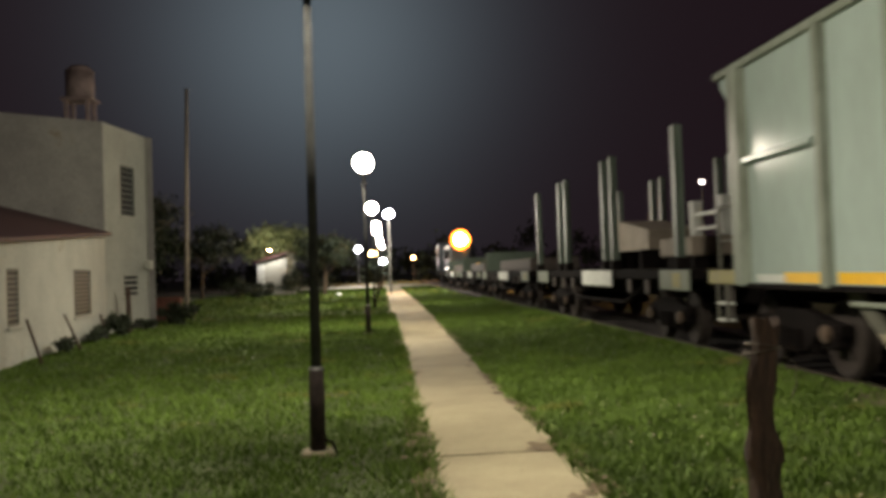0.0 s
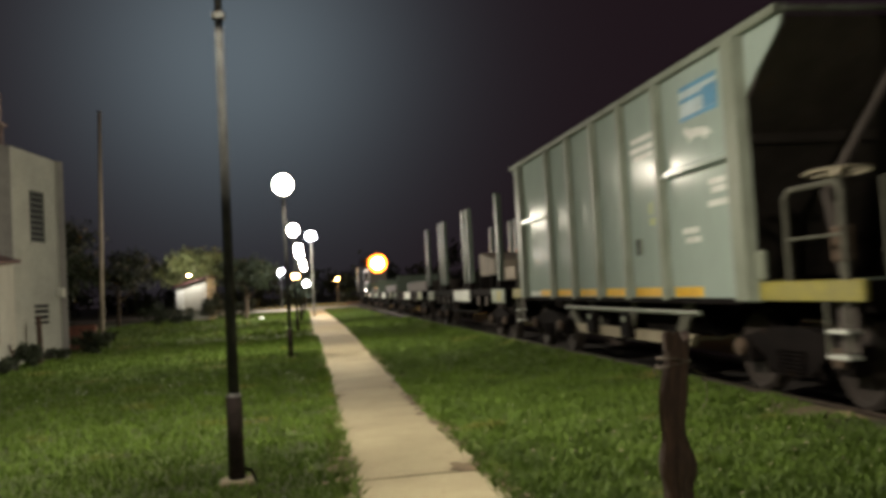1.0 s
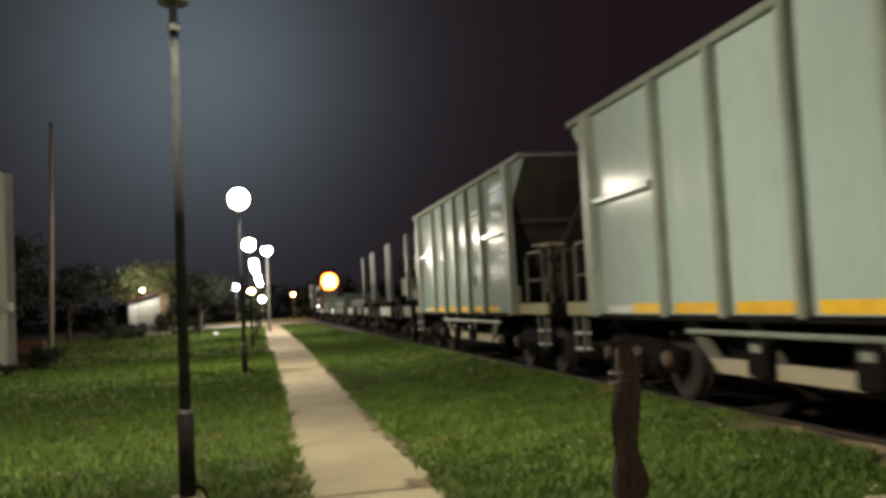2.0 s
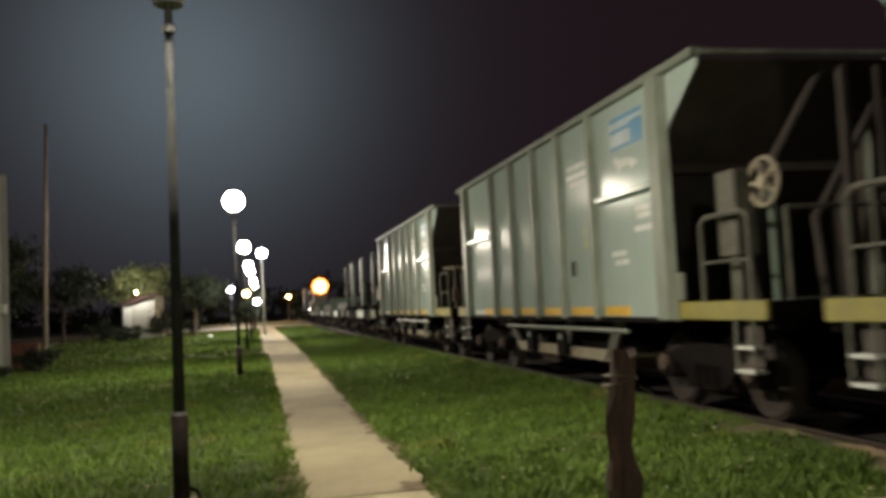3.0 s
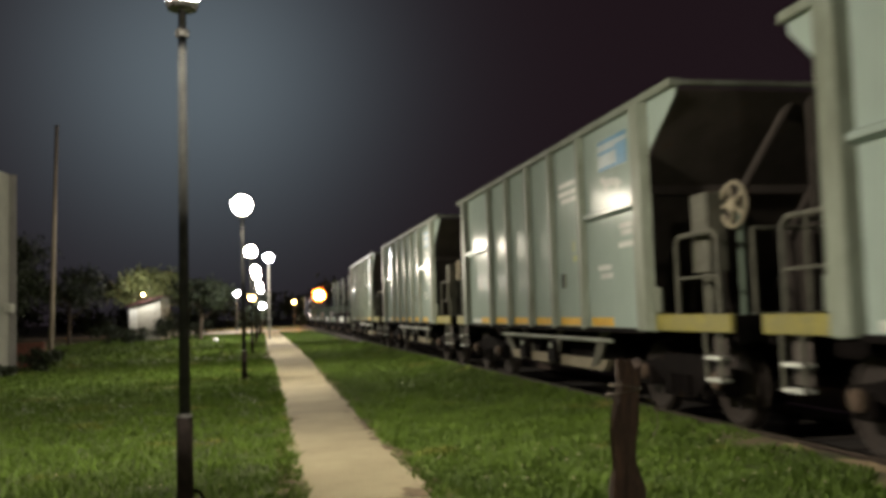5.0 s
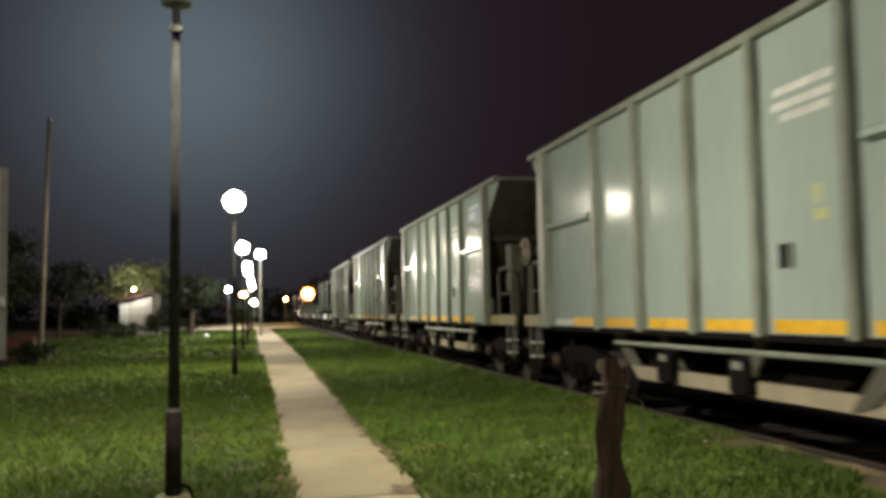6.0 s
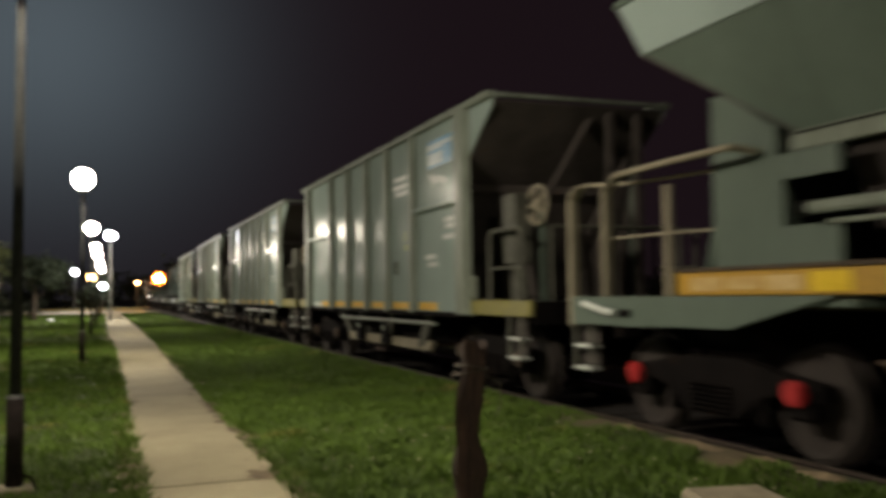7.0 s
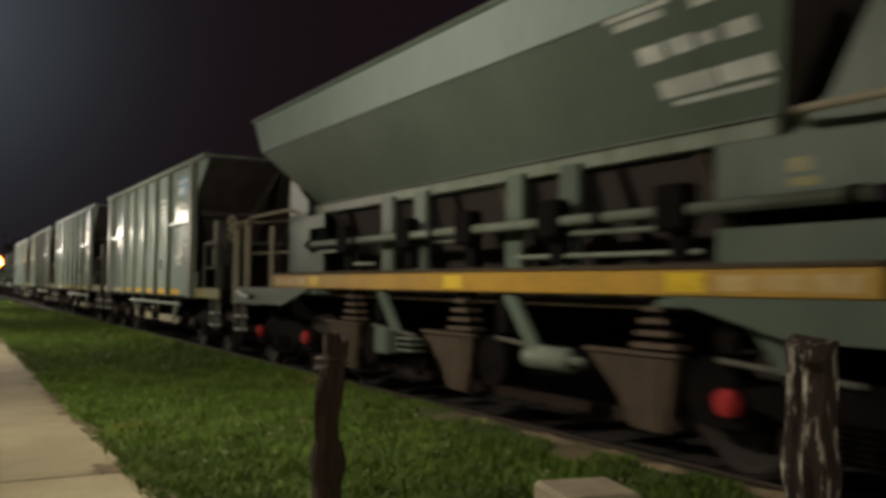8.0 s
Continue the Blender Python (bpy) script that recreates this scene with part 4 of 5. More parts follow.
            box(bm, s * 1.36 - 0.055, s * 1.36 + 0.055, at(6.3) - 0.03, at(6.3) + 0.03, 1.32, 2.44, 0.02)
            sheet(bm, [(s * 1.36 - 0.055, at(6.31), 2.42), (s * 1.36 + 0.055, at(6.31), 2.42), (s * 1.36 + 0.055, at(6.1), 2.55), (s * 1.36 - 0.055, at(6.1), 2.55)], 0.03)
            tube(bm, [(s * 1.36, at(6.12), 2.545), (s * 1.34, at(5.2), 2.56), (s * 1.30, at(4.4), 2.57), (s * 1.10, at(4.3), 2.52)], 0.032, 8)
            part("platform_handrail", bm, SILL_TAN, root, "pale bent handrail")
            bm = B()
            box(bm, s * 1.2 - 0.03, s * 1.2 + 0.03, at(5.45) - 0.04, at(5.45) + 0.04, 1.32, 2.38, 0.01)
            tube(bm, [(s * 1.3, at(6.3), 1.92), (s * 1.2, at(5.45), 1.92), (s * 1.07, at(4.95), 1.92)], 0.014, 6)
            part("inner_handrail", bm, SILL_TAN, root)
            corner_steps(root, s, f, at(6.85))
        # white stencils as plain bars
        for y0, y1, a, b in ((-4.3, -3.55, -0.02, 0.05), (-4.2, -3.62, 0.07, 0.13), (-4.95, -4.5, 0.03, 0.14), (-4.08, -3.8, 0.30, 0.43), (-4.4, -4.14, 0.30, 0.42), (-4.62, -4.46, 0.32, 0.41), (-5.0, -4.72, 0.31, 0.42), (-4.5, -3.9, 0.58, 0.72), (-5.05, -4.54, 0.58, 0.71), (-5.0, -4.0, 0.75, 0.79)):
            def on(y, k):
                return (s * (x_o + (x_i - x_o) * k + 0.005), y, z_fold + (z_foot - z_fold) * k - 0.002)
            bm = B()
            sheet(bm, [on(y0, max(a, 0.01)), on(y1, max(a, 0.01)), on(y1, b), on(y0, b)], -0.004 * s)
            part("stencil_bar", bm, WHITE, root, "worn white stencil block")
    for f, k in ((1, 0), (-1, 1)):
        bm = B()
        # End sheets take the dark steel so that their shade is painted in.
        sheet(bm, [(-x_o, lip[k], z_top), (x_o, lip[k], z_top), (x_o, fold[k], z_fold), (-x_o, fold[k], z_fold)], 0.02)
        sheet(bm, [(-x_o, fold[k], z_fold), (x_o, fold[k], z_fold), (x_i, foot[k], z_foot), (-x_i, foot[k], z_foot)], 0.02)
        part("end_sheet", bm, INNER, root, "end sheet with its shade painted dark")
        end = MID + f * 7.52
        y_b = 4.94 if f > 0 else -6.24
        part("bulkhead_back", box(B(), -1.03, 1.03, y_b - 0.02, y_b + 0.02, 1.31, 3.05, 0.006), GREY_DARK, root, "grey cross bulkhead")
        part("platform", box(B(), -1.33, 1.33, min(f * 3.6 + MID, end), max(f * 3.6 + MID, end), 1.24, 1.30, 0.01), GREY_DARK, root)
        bm = B()
        rod(bm, (0.5, y_b + f * 0.3, 3.1), (0.3, y_b + f * 1.2, 1.3), 0.05, 8)
        rod(bm, (-0.5, y_b + f * 0.3, 3.1), (-0.3, y_b + f * 1.2, 1.3), 0.05, 8)
        part("end_strut", bm, GREY_DARK, root)
        coupler(root, f, f * end + 0.2)
        bogie(root, 5.02 if f > 0 else -5.82, RED, 2.25, 0.1)
    part("centre_sill", box(B(), -0.22, 0.22, -7.9, 7, 0.75, 1.2), STEEL, root)
    return root


def flat_wagon(staked):
    root = thing("flat_wagon", Matrix(), "dark flat wagon with tall steel stakes and loads, rolling" if staked else "dark flat wagon with pale sill boards, rolling", "train wagon", "freight train")
    part("deck", box(B(), -1.36, 1.36, -7.0, 7.0, 1.12, 1.3, 0.015), STEEL, root)
    part("centre_sill", box(B(), -0.25, 0.25, -7.0, 7.0, 0.7, 1.12), STEEL, root)
    for s in (-1, 1):
        for y0, y1, m in ((-7.0, -5.5, RIB_GREY), (-2.1, 0.7, WHITE), (5.4, 7.0, RIB_GREY)):
            part("side_sill", box(B(), s * 1.385 - 0.02, s * 1.385 + 0.02, y0, y1, 0.95, 1.29, 0.008), m, root)
        part("yellow_patch", box(B(), s * 1.4055, s * 1.409, -6.6, -6.2, 1.0, 1.24), YELLOW_PALE, root, "faded yellow patch on the sill")
        part("truss_rod", tube(B(), [(s * 1.2, -4.4, 1.1), (s * 1.2, -2.4, 0.62), (s * 1.2, 2.4, 0.62), (s * 1.2, 4.4, 1.1)], 0.03, 6), STEEL, root)
        for y in (-4.6, -3.4, 2.0, 3.2, 4.5):
            part("sill_bracket", box(B(), s * 1.36 - 0.02, s * 1.36 + 0.02, y - 0.1, y + 0.1, 0.85, 1.11, 0.01), INNER, root)
        for y in (-6.35, -2.15, -1.4, 2.7, 3.55, 7.0) if staked else ():
            x = s * 1.3
            post = part("stake", box(B(), x - 0.05, x + 0.05, y - 0.02, y + 0.02, 1.3, 3.72, 0.006), GREY_DARK, root, "tall steel load stake")
            part("stake_socket", box(B(), x - 0.1, x + 0.1, y - 0.15, y + 0.15, 1.301, 1.5, 0.01), STEEL, post)
            for e in (-1, 1):
                part("stake_flange", box(B(), x + e * 0.06 - 0.012, x + e * 0.06 + 0.012, y - 0.085, y + 0.085, 1.51, 3.7, 0.004), GREY_DARK, post)
    if staked:
        bm = B()
        prism(bm, [(-1.9, 1.72), (0.5, 1.72), (0.5, 2.45), (-1.9, 2.15)], 0, -0.5, 0.6)
        part("wedge_load", bm, LOAD, root, "beige sheet-covered wedge load")
        part("crate", box(B(), -0.7, 0.7, -5.2, -3.3, 1.52, 1.88, 0.03), LOAD, root, "pale crate")
        for y, top in ((-4.9, 1.519), (-3.6, 1.519), (-1.6, 1.719), (0.2, 1.719)):
            part("bearer", box(B(), -0.6, 0.6, y - 0.12, y + 0.12, 1.3, top, 0.01), STEEL, root, "dark bearer under the load")
        for y in (-5.05, -3.5):
            part("white_frame_post", box(B(), -0.1, 0.1, y - 0.11, y + 0.11, 1.881, 2.62, 0.01), WHITE, root, "white painted upright")
        for z in (2.02, 2.3):
            part("white_frame_bar", box(B(), -0.06, 0.06, -4.93, -3.62, z, z + 0.07, 0.01), WHITE, root, "white painted bar")
    else:
        part("low_load", box(B(), -0.9, 0.9, -4.6, 3.9, 1.3, 1.75, 0.04), INNER, root, "low dark covered load")
        part("end_board", box(B(), -1.2, 1.2, 6.7, 6.8, 1.3, 2.2, 0.01), GREY_DARK, root)
    for f in (-1, 1):
        coupler(root, f, 7.2)
        bogie(root, f * 4.9, TAN)
    return root


def locomotive():
    root = thing("locomotive", Matrix(), "dark diesel hood locomotive with glowing orange headlamp, rolling", "locomotive", "freight train")
    part("frame", box(B(), -1.4, 1.4, -7.6, 7.6, 1.0, 1.35, 0.03), STEEL, root)
    part("hood", box(B(), -0.9, 0.9, -6.9, 3.4, 1.35, 3.7, 0.14), LOCO, root, "long engine hood")
    cab = part("cab", box(B(), -1.4, 1.4, 3.4, 6.0, 1.35, 4.1, 0.12), LOCO, root)
    for s in (-1, 1):
        part("cab_window", box(B(), s * 1.401, s * 1.412, 3.8, 4.6, 2.7, 3.5), PANE, cab)
        part("walkway_rail", tube(B(), [(s * 1.36, -7.5, 1.35), (s * 1.36, -7.5, 2.35), (s * 1.36, 3.3, 2.35)], 0.03, 6), STEEL, root)
        for k in range(6):
            part("vent", box(B(), s * 0.901, s * 0.915, -6.2 + 1.3 * k, -5.2 + 1.3 * k, 2.4, 3.3), STEEL, root)
        part("fuel_tank", box(B(), s * 0.4, s * 1.3, -2.0, 2.0, 0.4, 0.99, 0.08), STEEL, root)
    part("short_hood", box(B(), -0.9, 0.9, 6.0, 7.3, 1.35, 2.9, 0.12), LOCO, root)
    bm = B()
    rod(bm, (0, -6.8, 3.98), (0, -7.05, 3.98), 0.7, 20)
    lamp = part("headlamp_housing", bm, STEEL, root)
    bm = B()
    s = bmesh.ops.create_uvsphere(bm, u_segments=20, v_segments=10, radius=0.45)
    bmesh.ops.transform(bm, matrix=Matrix.LocRotScale((0, -7.12, 3.98), None, (1, 0.35, 1)), verts=s["verts"])
    part("lamp_lens", bm, HEADLAMP, lamp, "glowing orange headlamp lens", True)
    # Glowing ring added round the lens to paint the lamp's orange halo.
    part("reflector", rod(B(), (0, -7.04, 3.98), (0, -7.1, 3.98), 0.76, 24, 0.86), HALO_RING, lamp, "added glowing ring for the headlamp's orange halo")
    part("marker_lamp", box(B(), -1.3, -1.2, -7.66, -7.6, 1.5, 1.6), SMALL_LAMP, root, "small white marker lamp")
    for f in (-1, 1):
        coupler(root, f, 7.8)
        bogie(root, f * 4.9, STEEL, 2.2)
    return root


def wheels_of(ob):
    return [o for o in ob.children_recursive if o.name.startswith("wheelset")]


TRAIN = []                                   # (vehicle, place along the track at the start)
TRAIN.append((hopper(True), FIRST_HOPPER_Y))
h2 = hopper(False)
TRAIN.append((h2, FIRST_HOPPER_Y - PITCH - 0.1))
for k, slack in ((2, -0.08), (3, 0.25)):
    TRAIN.append((copy_thing(h2, Matrix()), FIRST_HOPPER_Y - PITCH * k + slack))
TRAIN.append((dump_hopper(), FIRST_HOPPER_Y - PITCH * 4 - 0.45))
TRAIN.append((flat_wagon(True), FIRST_HOPPER_Y + PITCH - 0.3))
f2 = flat_wagon(False)
TRAIN.append((f2, FIRST_HOPPER_Y + PITCH + FLAT_PITCH))
for k in (2, 3):
    TRAIN.append((copy_thing(f2, Matrix()), FIRST_HOPPER_Y + PITCH + FLAT_PITCH * k))
TRAIN.append((locomotive(), FIRST_HOPPER_Y + PITCH + FLAT_PITCH * 3 + 15.6))
for ob, y in TRAIN:
    ob.matrix_basis = pose(track_x(y), y, RAIL_Z)


# ---------- lamp posts ----------
def lamp_post(x, y, top, lean=0.0, base=0.07, shell=GLOBE, r=0.25, label="dark steel lamp post with a lit white globe, standing in grass"):
    root = thing("lamp_post", pose(x, y, 0, 0, lean, 0), label, "street lamp", "lamps along the path")
    part("footing", box(B(), -0.15, 0.15, -0.14, 0.14, -0.06, 0.035, 0.02), CONCRETE_GREY, root, "square concrete footing")
    bm = B()
    rod(bm, (0, 0, 0), (0, 0, 0.76), base, 16)
    lower = part("lower_tube", bm, POLE_PAINT, root, "thick lower tube", True)
    bm = B()
    rod(bm, (0, 0, 0.755), (0, 0, 0.785), base + 0.006, 16, base * 0.8)
    part("collar", bm, POLE_GREY, root, "pale collar")
    bm = B()
    rod(bm, (0, 0, 0.78), (0, 0, top - 0.5), base * 0.7, 14, base * 0.5)
    part("upper_tube", bm, TUBE_PAINT, root, "slender grey upper tube", True)
    bm = B()
    rod(bm, (0, 0, top - 0.52), (0, 0, top - 0.46), base * 0.85, 14)
    rod(bm, (0, 0, top - 0.46), (0, 0, top - 0.24), base * 0.5, 14)
    rod(bm, (0, 0, top - 0.27), (0, 0, top - 0.21), 0.13, 14, 0.15)
    holder = part("globe_holder", bm, POLE_GREY, root, "pale metal globe holder")
    bm = B()
    s = bmesh.ops.create_uvsphere(bm, u_segments=18, v_segments=10, radius=r)
    bmesh.ops.translate(bm, vec=(0, 0, top - 0.2 + r), verts=s["verts"])
    globe = part("globe", bm, shell, holder, "glowing white globe", True)
    globe.visible_shadow = False
    light = bpy.data.lights.new("lamp_module", "SPOT")
    light.energy, light.color, light.spot_size, light.spot_blend, light.shadow_soft_size = LAMP_WATTS, (1.0, 0.93, 0.72), radians(168), 1.0, 0.12
    bulb = new("lamp_module", light)
    bulb.parent = holder
    bulb.matrix_basis = pose(0, 0, top - 0.2 + r)
    bm = B()
    tube(bm, [(base, 0, 0.12), (base + 0.06, -0.02, 0.1), (base + 0.1, -0.03, 0.0)], 0.014, 6)
    part("cable", bm, STEEL, root)
    return root


for x, y, top, lean in ((-0.68, 8.32, 4.66, 0.3), (-0.46, 24.2, 4.5, 0), (-0.43, 41.2, 4.5, 0), (-0.36, 57.5, 4.5, 0), (-0.33, 66.0, 4.5, 0), (-0.2, 84.0, 4.5, 0), (-0.1, 100.0, 4.5, 0), (-0.7, -7.8, 4.5, 0)):
    lamp_post(x, y, top, lean)


def road_lamp(x, y, top, shell, r, label, watts=0.0, colour=(1.0, 1.0, 1.0)):
    root = thing("street_lamp", pose(x, y, 0), label, "street lamp", "far road lamps")
    bm = B()
    rod(bm, (0, 0, 0), (0, 0, top), 0.09, 10, 0.05)
    part("pole", bm, POLE_GREY, root)
    bm = B()
    s = bmesh.ops.create_uvsphere(bm, u_segments=14, v_segments=8, radius=r)
    bmesh.ops.transform(bm, matrix=Matrix.LocRotScale((0, 0, top + r * 0.5), None, (1, 1, 0.8)), verts=s["verts"])
    head = part("luminaire", bm, shell, root, "glowing luminaire", True)
    if watts:
        head.visible_shadow = False
        light = bpy.data.lights.new("lamp_module", "SPOT")
        light.energy, light.color, light.spot_size, light.spot_blend, light.shadow_soft_size = watts, colour, radians(168), 1.0, 0.15
        bulb = new("lamp_module", light)
        bulb.parent = head
        bulb.matrix_basis = pose(0, 0, top + r * 0.5)


road_lamp(0.55, 68, 5.8, GLOBE_FAR, 0.35, "tall grey lamp pole with a lit white head", 1800.0)
road_lamp(-2.9, 112, 4.4, GLOBE_FAR, 0.35, "lamp pole with a lit white head beside the road", 4000.0)
road_lamp(-1.4, 138, 4.3, SODIUM, 0.5, "lamp pole with a warm lit head by the road", 5000.0, (1.0, 0.6, 0.3))
road_lamp(0.1, 150, 3.2, GLOBE_FAR, 0.5, "lamp pole with a lit white head by the road")
road_lamp(20.4, 56.4, 6.6, SMALL_LAMP, 0.14, "far street lamp with a small lit head")
road_lamp(4.9, 142, 3.7, SODIUM, 0.24, "far lamp pole with an orange lit head", 3000.0, (1.0, 0.55, 0.22))


bm = B()
s = bmesh.ops.create_icosphere(bm, subdivisions=2, radius=0.22)
for v in bm.verts:
    v.co *= 1 + 0.35 * noise.noise(v.co * 5)
    v.co.z = max(0.0, v.co.z * 0.7 + 0.1)
bag = solid("plastic_bag", bm, WHITE, "crumpled white plastic bag lying on the lawn", "bag", smooth=True)
bag.matrix_basis = pose(-3.3, 68, 0.0)

# ---------- fence posts near the camera ----------
def rough_post(name, place, height, r, mat, label, seed, lean=(0, 0), bulge=0.0, waist=0.0):
    """A split, crooked timber post; waist: how deeply it is worn in on one side."""
    root = thing(name, pose(*place, lean[0], lean[1], 0), label, "fence post", "old fence posts")
    bm = B()
    rows, seg, n = [], 18, 34
    for i in range(n + 1):
        z = -0.25 + (height + 0.25) * i / n
        cx = bulge * math.sin(4.2 * z + 0.5) + 0.02 * noise.noise((z * 3.5, seed, 0))
        cy = 0.012 * noise.noise((z * 3, seed, 9))
        row = []
        for k in range(seg):
            a = 2 * math.pi * k / seg
            rr = r * (1 + 0.26 * noise.noise((0.5, seed, z * 6.5)) + 0.34 * noise.noise((1.6 * math.cos(a), 1.6 * math.sin(a) + seed, z * 1.6)) + 0.16 * noise.noise((5 * math.cos(a), 5 * math.sin(a), z * 2 + seed)))
            rr *= 1 + waist * max(0.0, math.cos(a)) * (0.7 * math.exp(-((z - 0.72) / 0.09) ** 2) - math.exp(-((z - 0.92) / 0.1) ** 2))
            zz = z if i < n - 1 else z - 0.07 * max(0.0, math.cos(2 * a + seed)) * (i - n + 2) / 2 + 0.05 * noise.noise((3 * math.cos(a), 3 * math.sin(a), seed))
            row.append(bm.verts.new((cx + rr * math.cos(a), cy + rr * math.sin(a), zz)))
        rows.append(row)
    for a, b in zip(rows[:-1], rows[1:]):
        for k in range(seg):
            bm.faces.new((a[k], a[(k + 1) % seg], b[(k + 1) % seg], b[k]))
    bm.faces.new(rows[-1]), bm.faces.new(rows[0][::-1])
    part("timber", bm, mat, root)
    return root


p1 = rough_post("fence_post", (1.67, 4.16, 0), 1.34, 0.062, POST_WOOD, "crooked dark old timber post with wire", 2.0, (0, 2.2), 0.006, 0.42)
bm = B()
ring(bm, (-0.01, 0, 1.21), (0.15, 0.1, 1), 0.08, 0.004, 22, 5)
ring(bm, (-0.01, 0, 1.19), (-0.2, 0.1, 1), 0.085, 0.004, 22, 5)
tube(bm, [(-0.1, -0.03, 1.2), (-0.13, -0.05, 1.17), (-0.12, -0.06, 1.15)], 0.004, 5)
tube(bm, [(0.1, 0.02, 1.16), (0.2, 0.1, 1.12), (0.22, 0.14, 1.0), (0.2, 0.15, 0.95)], 0.003, 5)
part("wire_loop", bm, WIRE, p1, "twisted fence wire")
rough_post("fence_post", (2.66, 2.13, 0), 1.40, 0.088, POST_PEELED, "timber post with peeling white paint", 5.0, (0, 0), 0.0)

# low concrete block in the grass
bm = B()
box(bm, -0.30, 0.30, -0.28, 0.28, -0.1, 0.165, 0.03)
blk = solid("concrete_block", bm, CONCRETE_GREY, "low weathered concrete block lying in the grass", "block")
blk.matrix_basis = pose(4.08, 5.16, 0.01, 1.5, 0, -12)

# ---------- house with its annex ----------
A_, B_, C_ = Vector((-8.0, 32.2, 0)), Vector((-8.62, 28.9, 0)), Vector((-15.0, 23.9, 0))
D_ = C_ + (A_ - B_) * 1.5
house = thing("house", Matrix(), "old two-storey plastered house with a low annex and roof tank", "house")


def wall_run(a, b, z0a, z1a, z0b, z1b, thick, mat, parent, name, openings=(), label=""):
    """A wall from a to b with rectangular openings (from, to, bottom, top along the run), built round them."""
    d = (b - a)
    length = d.length
    d.normalize()
    nrm = Vector((-d.y, d.x, 0)) * thick
    bm = B()

    def piece(s0, s1, zl0, zl1, zh0, zh1):
        p0, p1 = a + d * s0, a + d * s1
        v = [bm.verts.new(p) for p in ((p0.x, p0.y, zl0), (p1.x, p1.y, zl1), (p1.x, p1.y, zh1), (p0.x, p0.y, zh0))]
        w = [bm.verts.new(q.co + nrm) for q in v]
        bm.faces.new(v), bm.faces.new(w[::-1])
        for i in range(4):
            bm.faces.new((v[i], w[i], w[(i + 1) % 4], v[(i + 1) % 4]))

    def top(s):
        return z1a + (z1b - z1a) * s / length

    def bot(s):
        return z0a + (z0b - z0a) * s / length
    cuts = sorted({0.0, length, *[o[0] for o in openings], *[o[1] for o in openings]})
    for s0, s1 in zip(cuts[:-1], cuts[1:]):
        here = sorted([o for o in openings if o[0] <= s0 + 1e-6 and o[1] >= s1 - 1e-6], key=lambda o: o[2])
        lo0, lo1 = bot(s0), bot(s1)
        for o in here:
            piece(s0, s1, lo0, lo1, o[2], o[2])
            lo0 = lo1 = o[3]
        piece(s0, s1, lo0, lo1, top(s0), top(s1))
    bmesh.ops.remove_doubles(bm, verts=bm.verts, dist=0.0005)
    bmesh.ops.recalc_face_normals(bm, faces=bm.faces)
    return part(name, bm, mat, parent, label)


def window(parent, a, b, s0, s1, z0, z1, slats, label, mat=FRAME):
    """Frame, dark pane and slats or bars set into an opening of the run a to b."""
    d = (b - a).normalized()
    ang = math.degrees(math.atan2(d.y, d.x))
    o = a + d * s0
    w = s1 - s0
    bm = B()
    for x0, x1, za, zb in ((0, 0.06, z0, z1), (w - 0.06, w, z0, z1), (0.06, w - 0.06, z0, z0 + 0.06), (0.06, w - 0.06, z1 - 0.06, z1)):
        box(bm, x0, x1, 0.006, 0.09, za, zb, 0.006)
    win = part("window", bm, mat, parent, label)
    win.matrix_basis = pose(o.x, o.y, 0, 0, 0, ang)
    part("pane", box(B(), 0.06, w - 0.06, 0.05, 0.06, z0 + 0.06, z1 - 0.06), PANE, win)
    for k in range(slats):
        z = z0 + 0.1 + (z1 - z0 - 0.2) * (k + 0.5) / slats
        part("slat", box(B(), 0.06, w - 0.06, 0.012, 0.04, z - 0.026, z + 0.026), mat, win)
    part("sill", box(B(), -0.06, w + 0.06, -0.06, 0.039, z0 - 0.07, z0 - 0.002, 0.01), PLASTER, win)


wall_run(B_, A_, 0, 6.62, 0, 6.55, 0.28, PLASTER, house, "wall", [(1.1, 2.1, 3.75, 5.4), (1.15, 2.3, 1.1, 1.85)], "dirty white plaster side wall")
wall_run(C_, B_, 2.4, 6.7, 2.4, 6.62, 0.28, PLASTER_UP, house, "wall", (), "grey plaster wall above the annex")
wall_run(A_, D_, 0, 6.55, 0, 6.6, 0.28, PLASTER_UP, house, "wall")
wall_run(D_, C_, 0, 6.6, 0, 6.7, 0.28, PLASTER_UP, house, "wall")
bm = B()
prism(bm, [(p.x, p.y) for p in (A_ + Vector((-.3, -.2, 0)), B_ + Vector((-.3, .2, 0)), C_ + Vector((.4, .3, 0)), D_ + Vector((.3, -.4, 0)))], 2, 6.2, 6.35)
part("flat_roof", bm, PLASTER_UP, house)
window(house, B_, A_, 1.1, 2.1, 3.75, 5.4, 8, "tall slatted upper window")
window(house, B_, A_, 1.15, 2.3, 1.1, 1.85, 3, "small pale barred lower window", PLASTER)
part("meter_box", box(B(), -8.12, -7.9, 31.5, 31.9, 2.0, 2.3, 0.02), PLASTER, house, "small meter box")
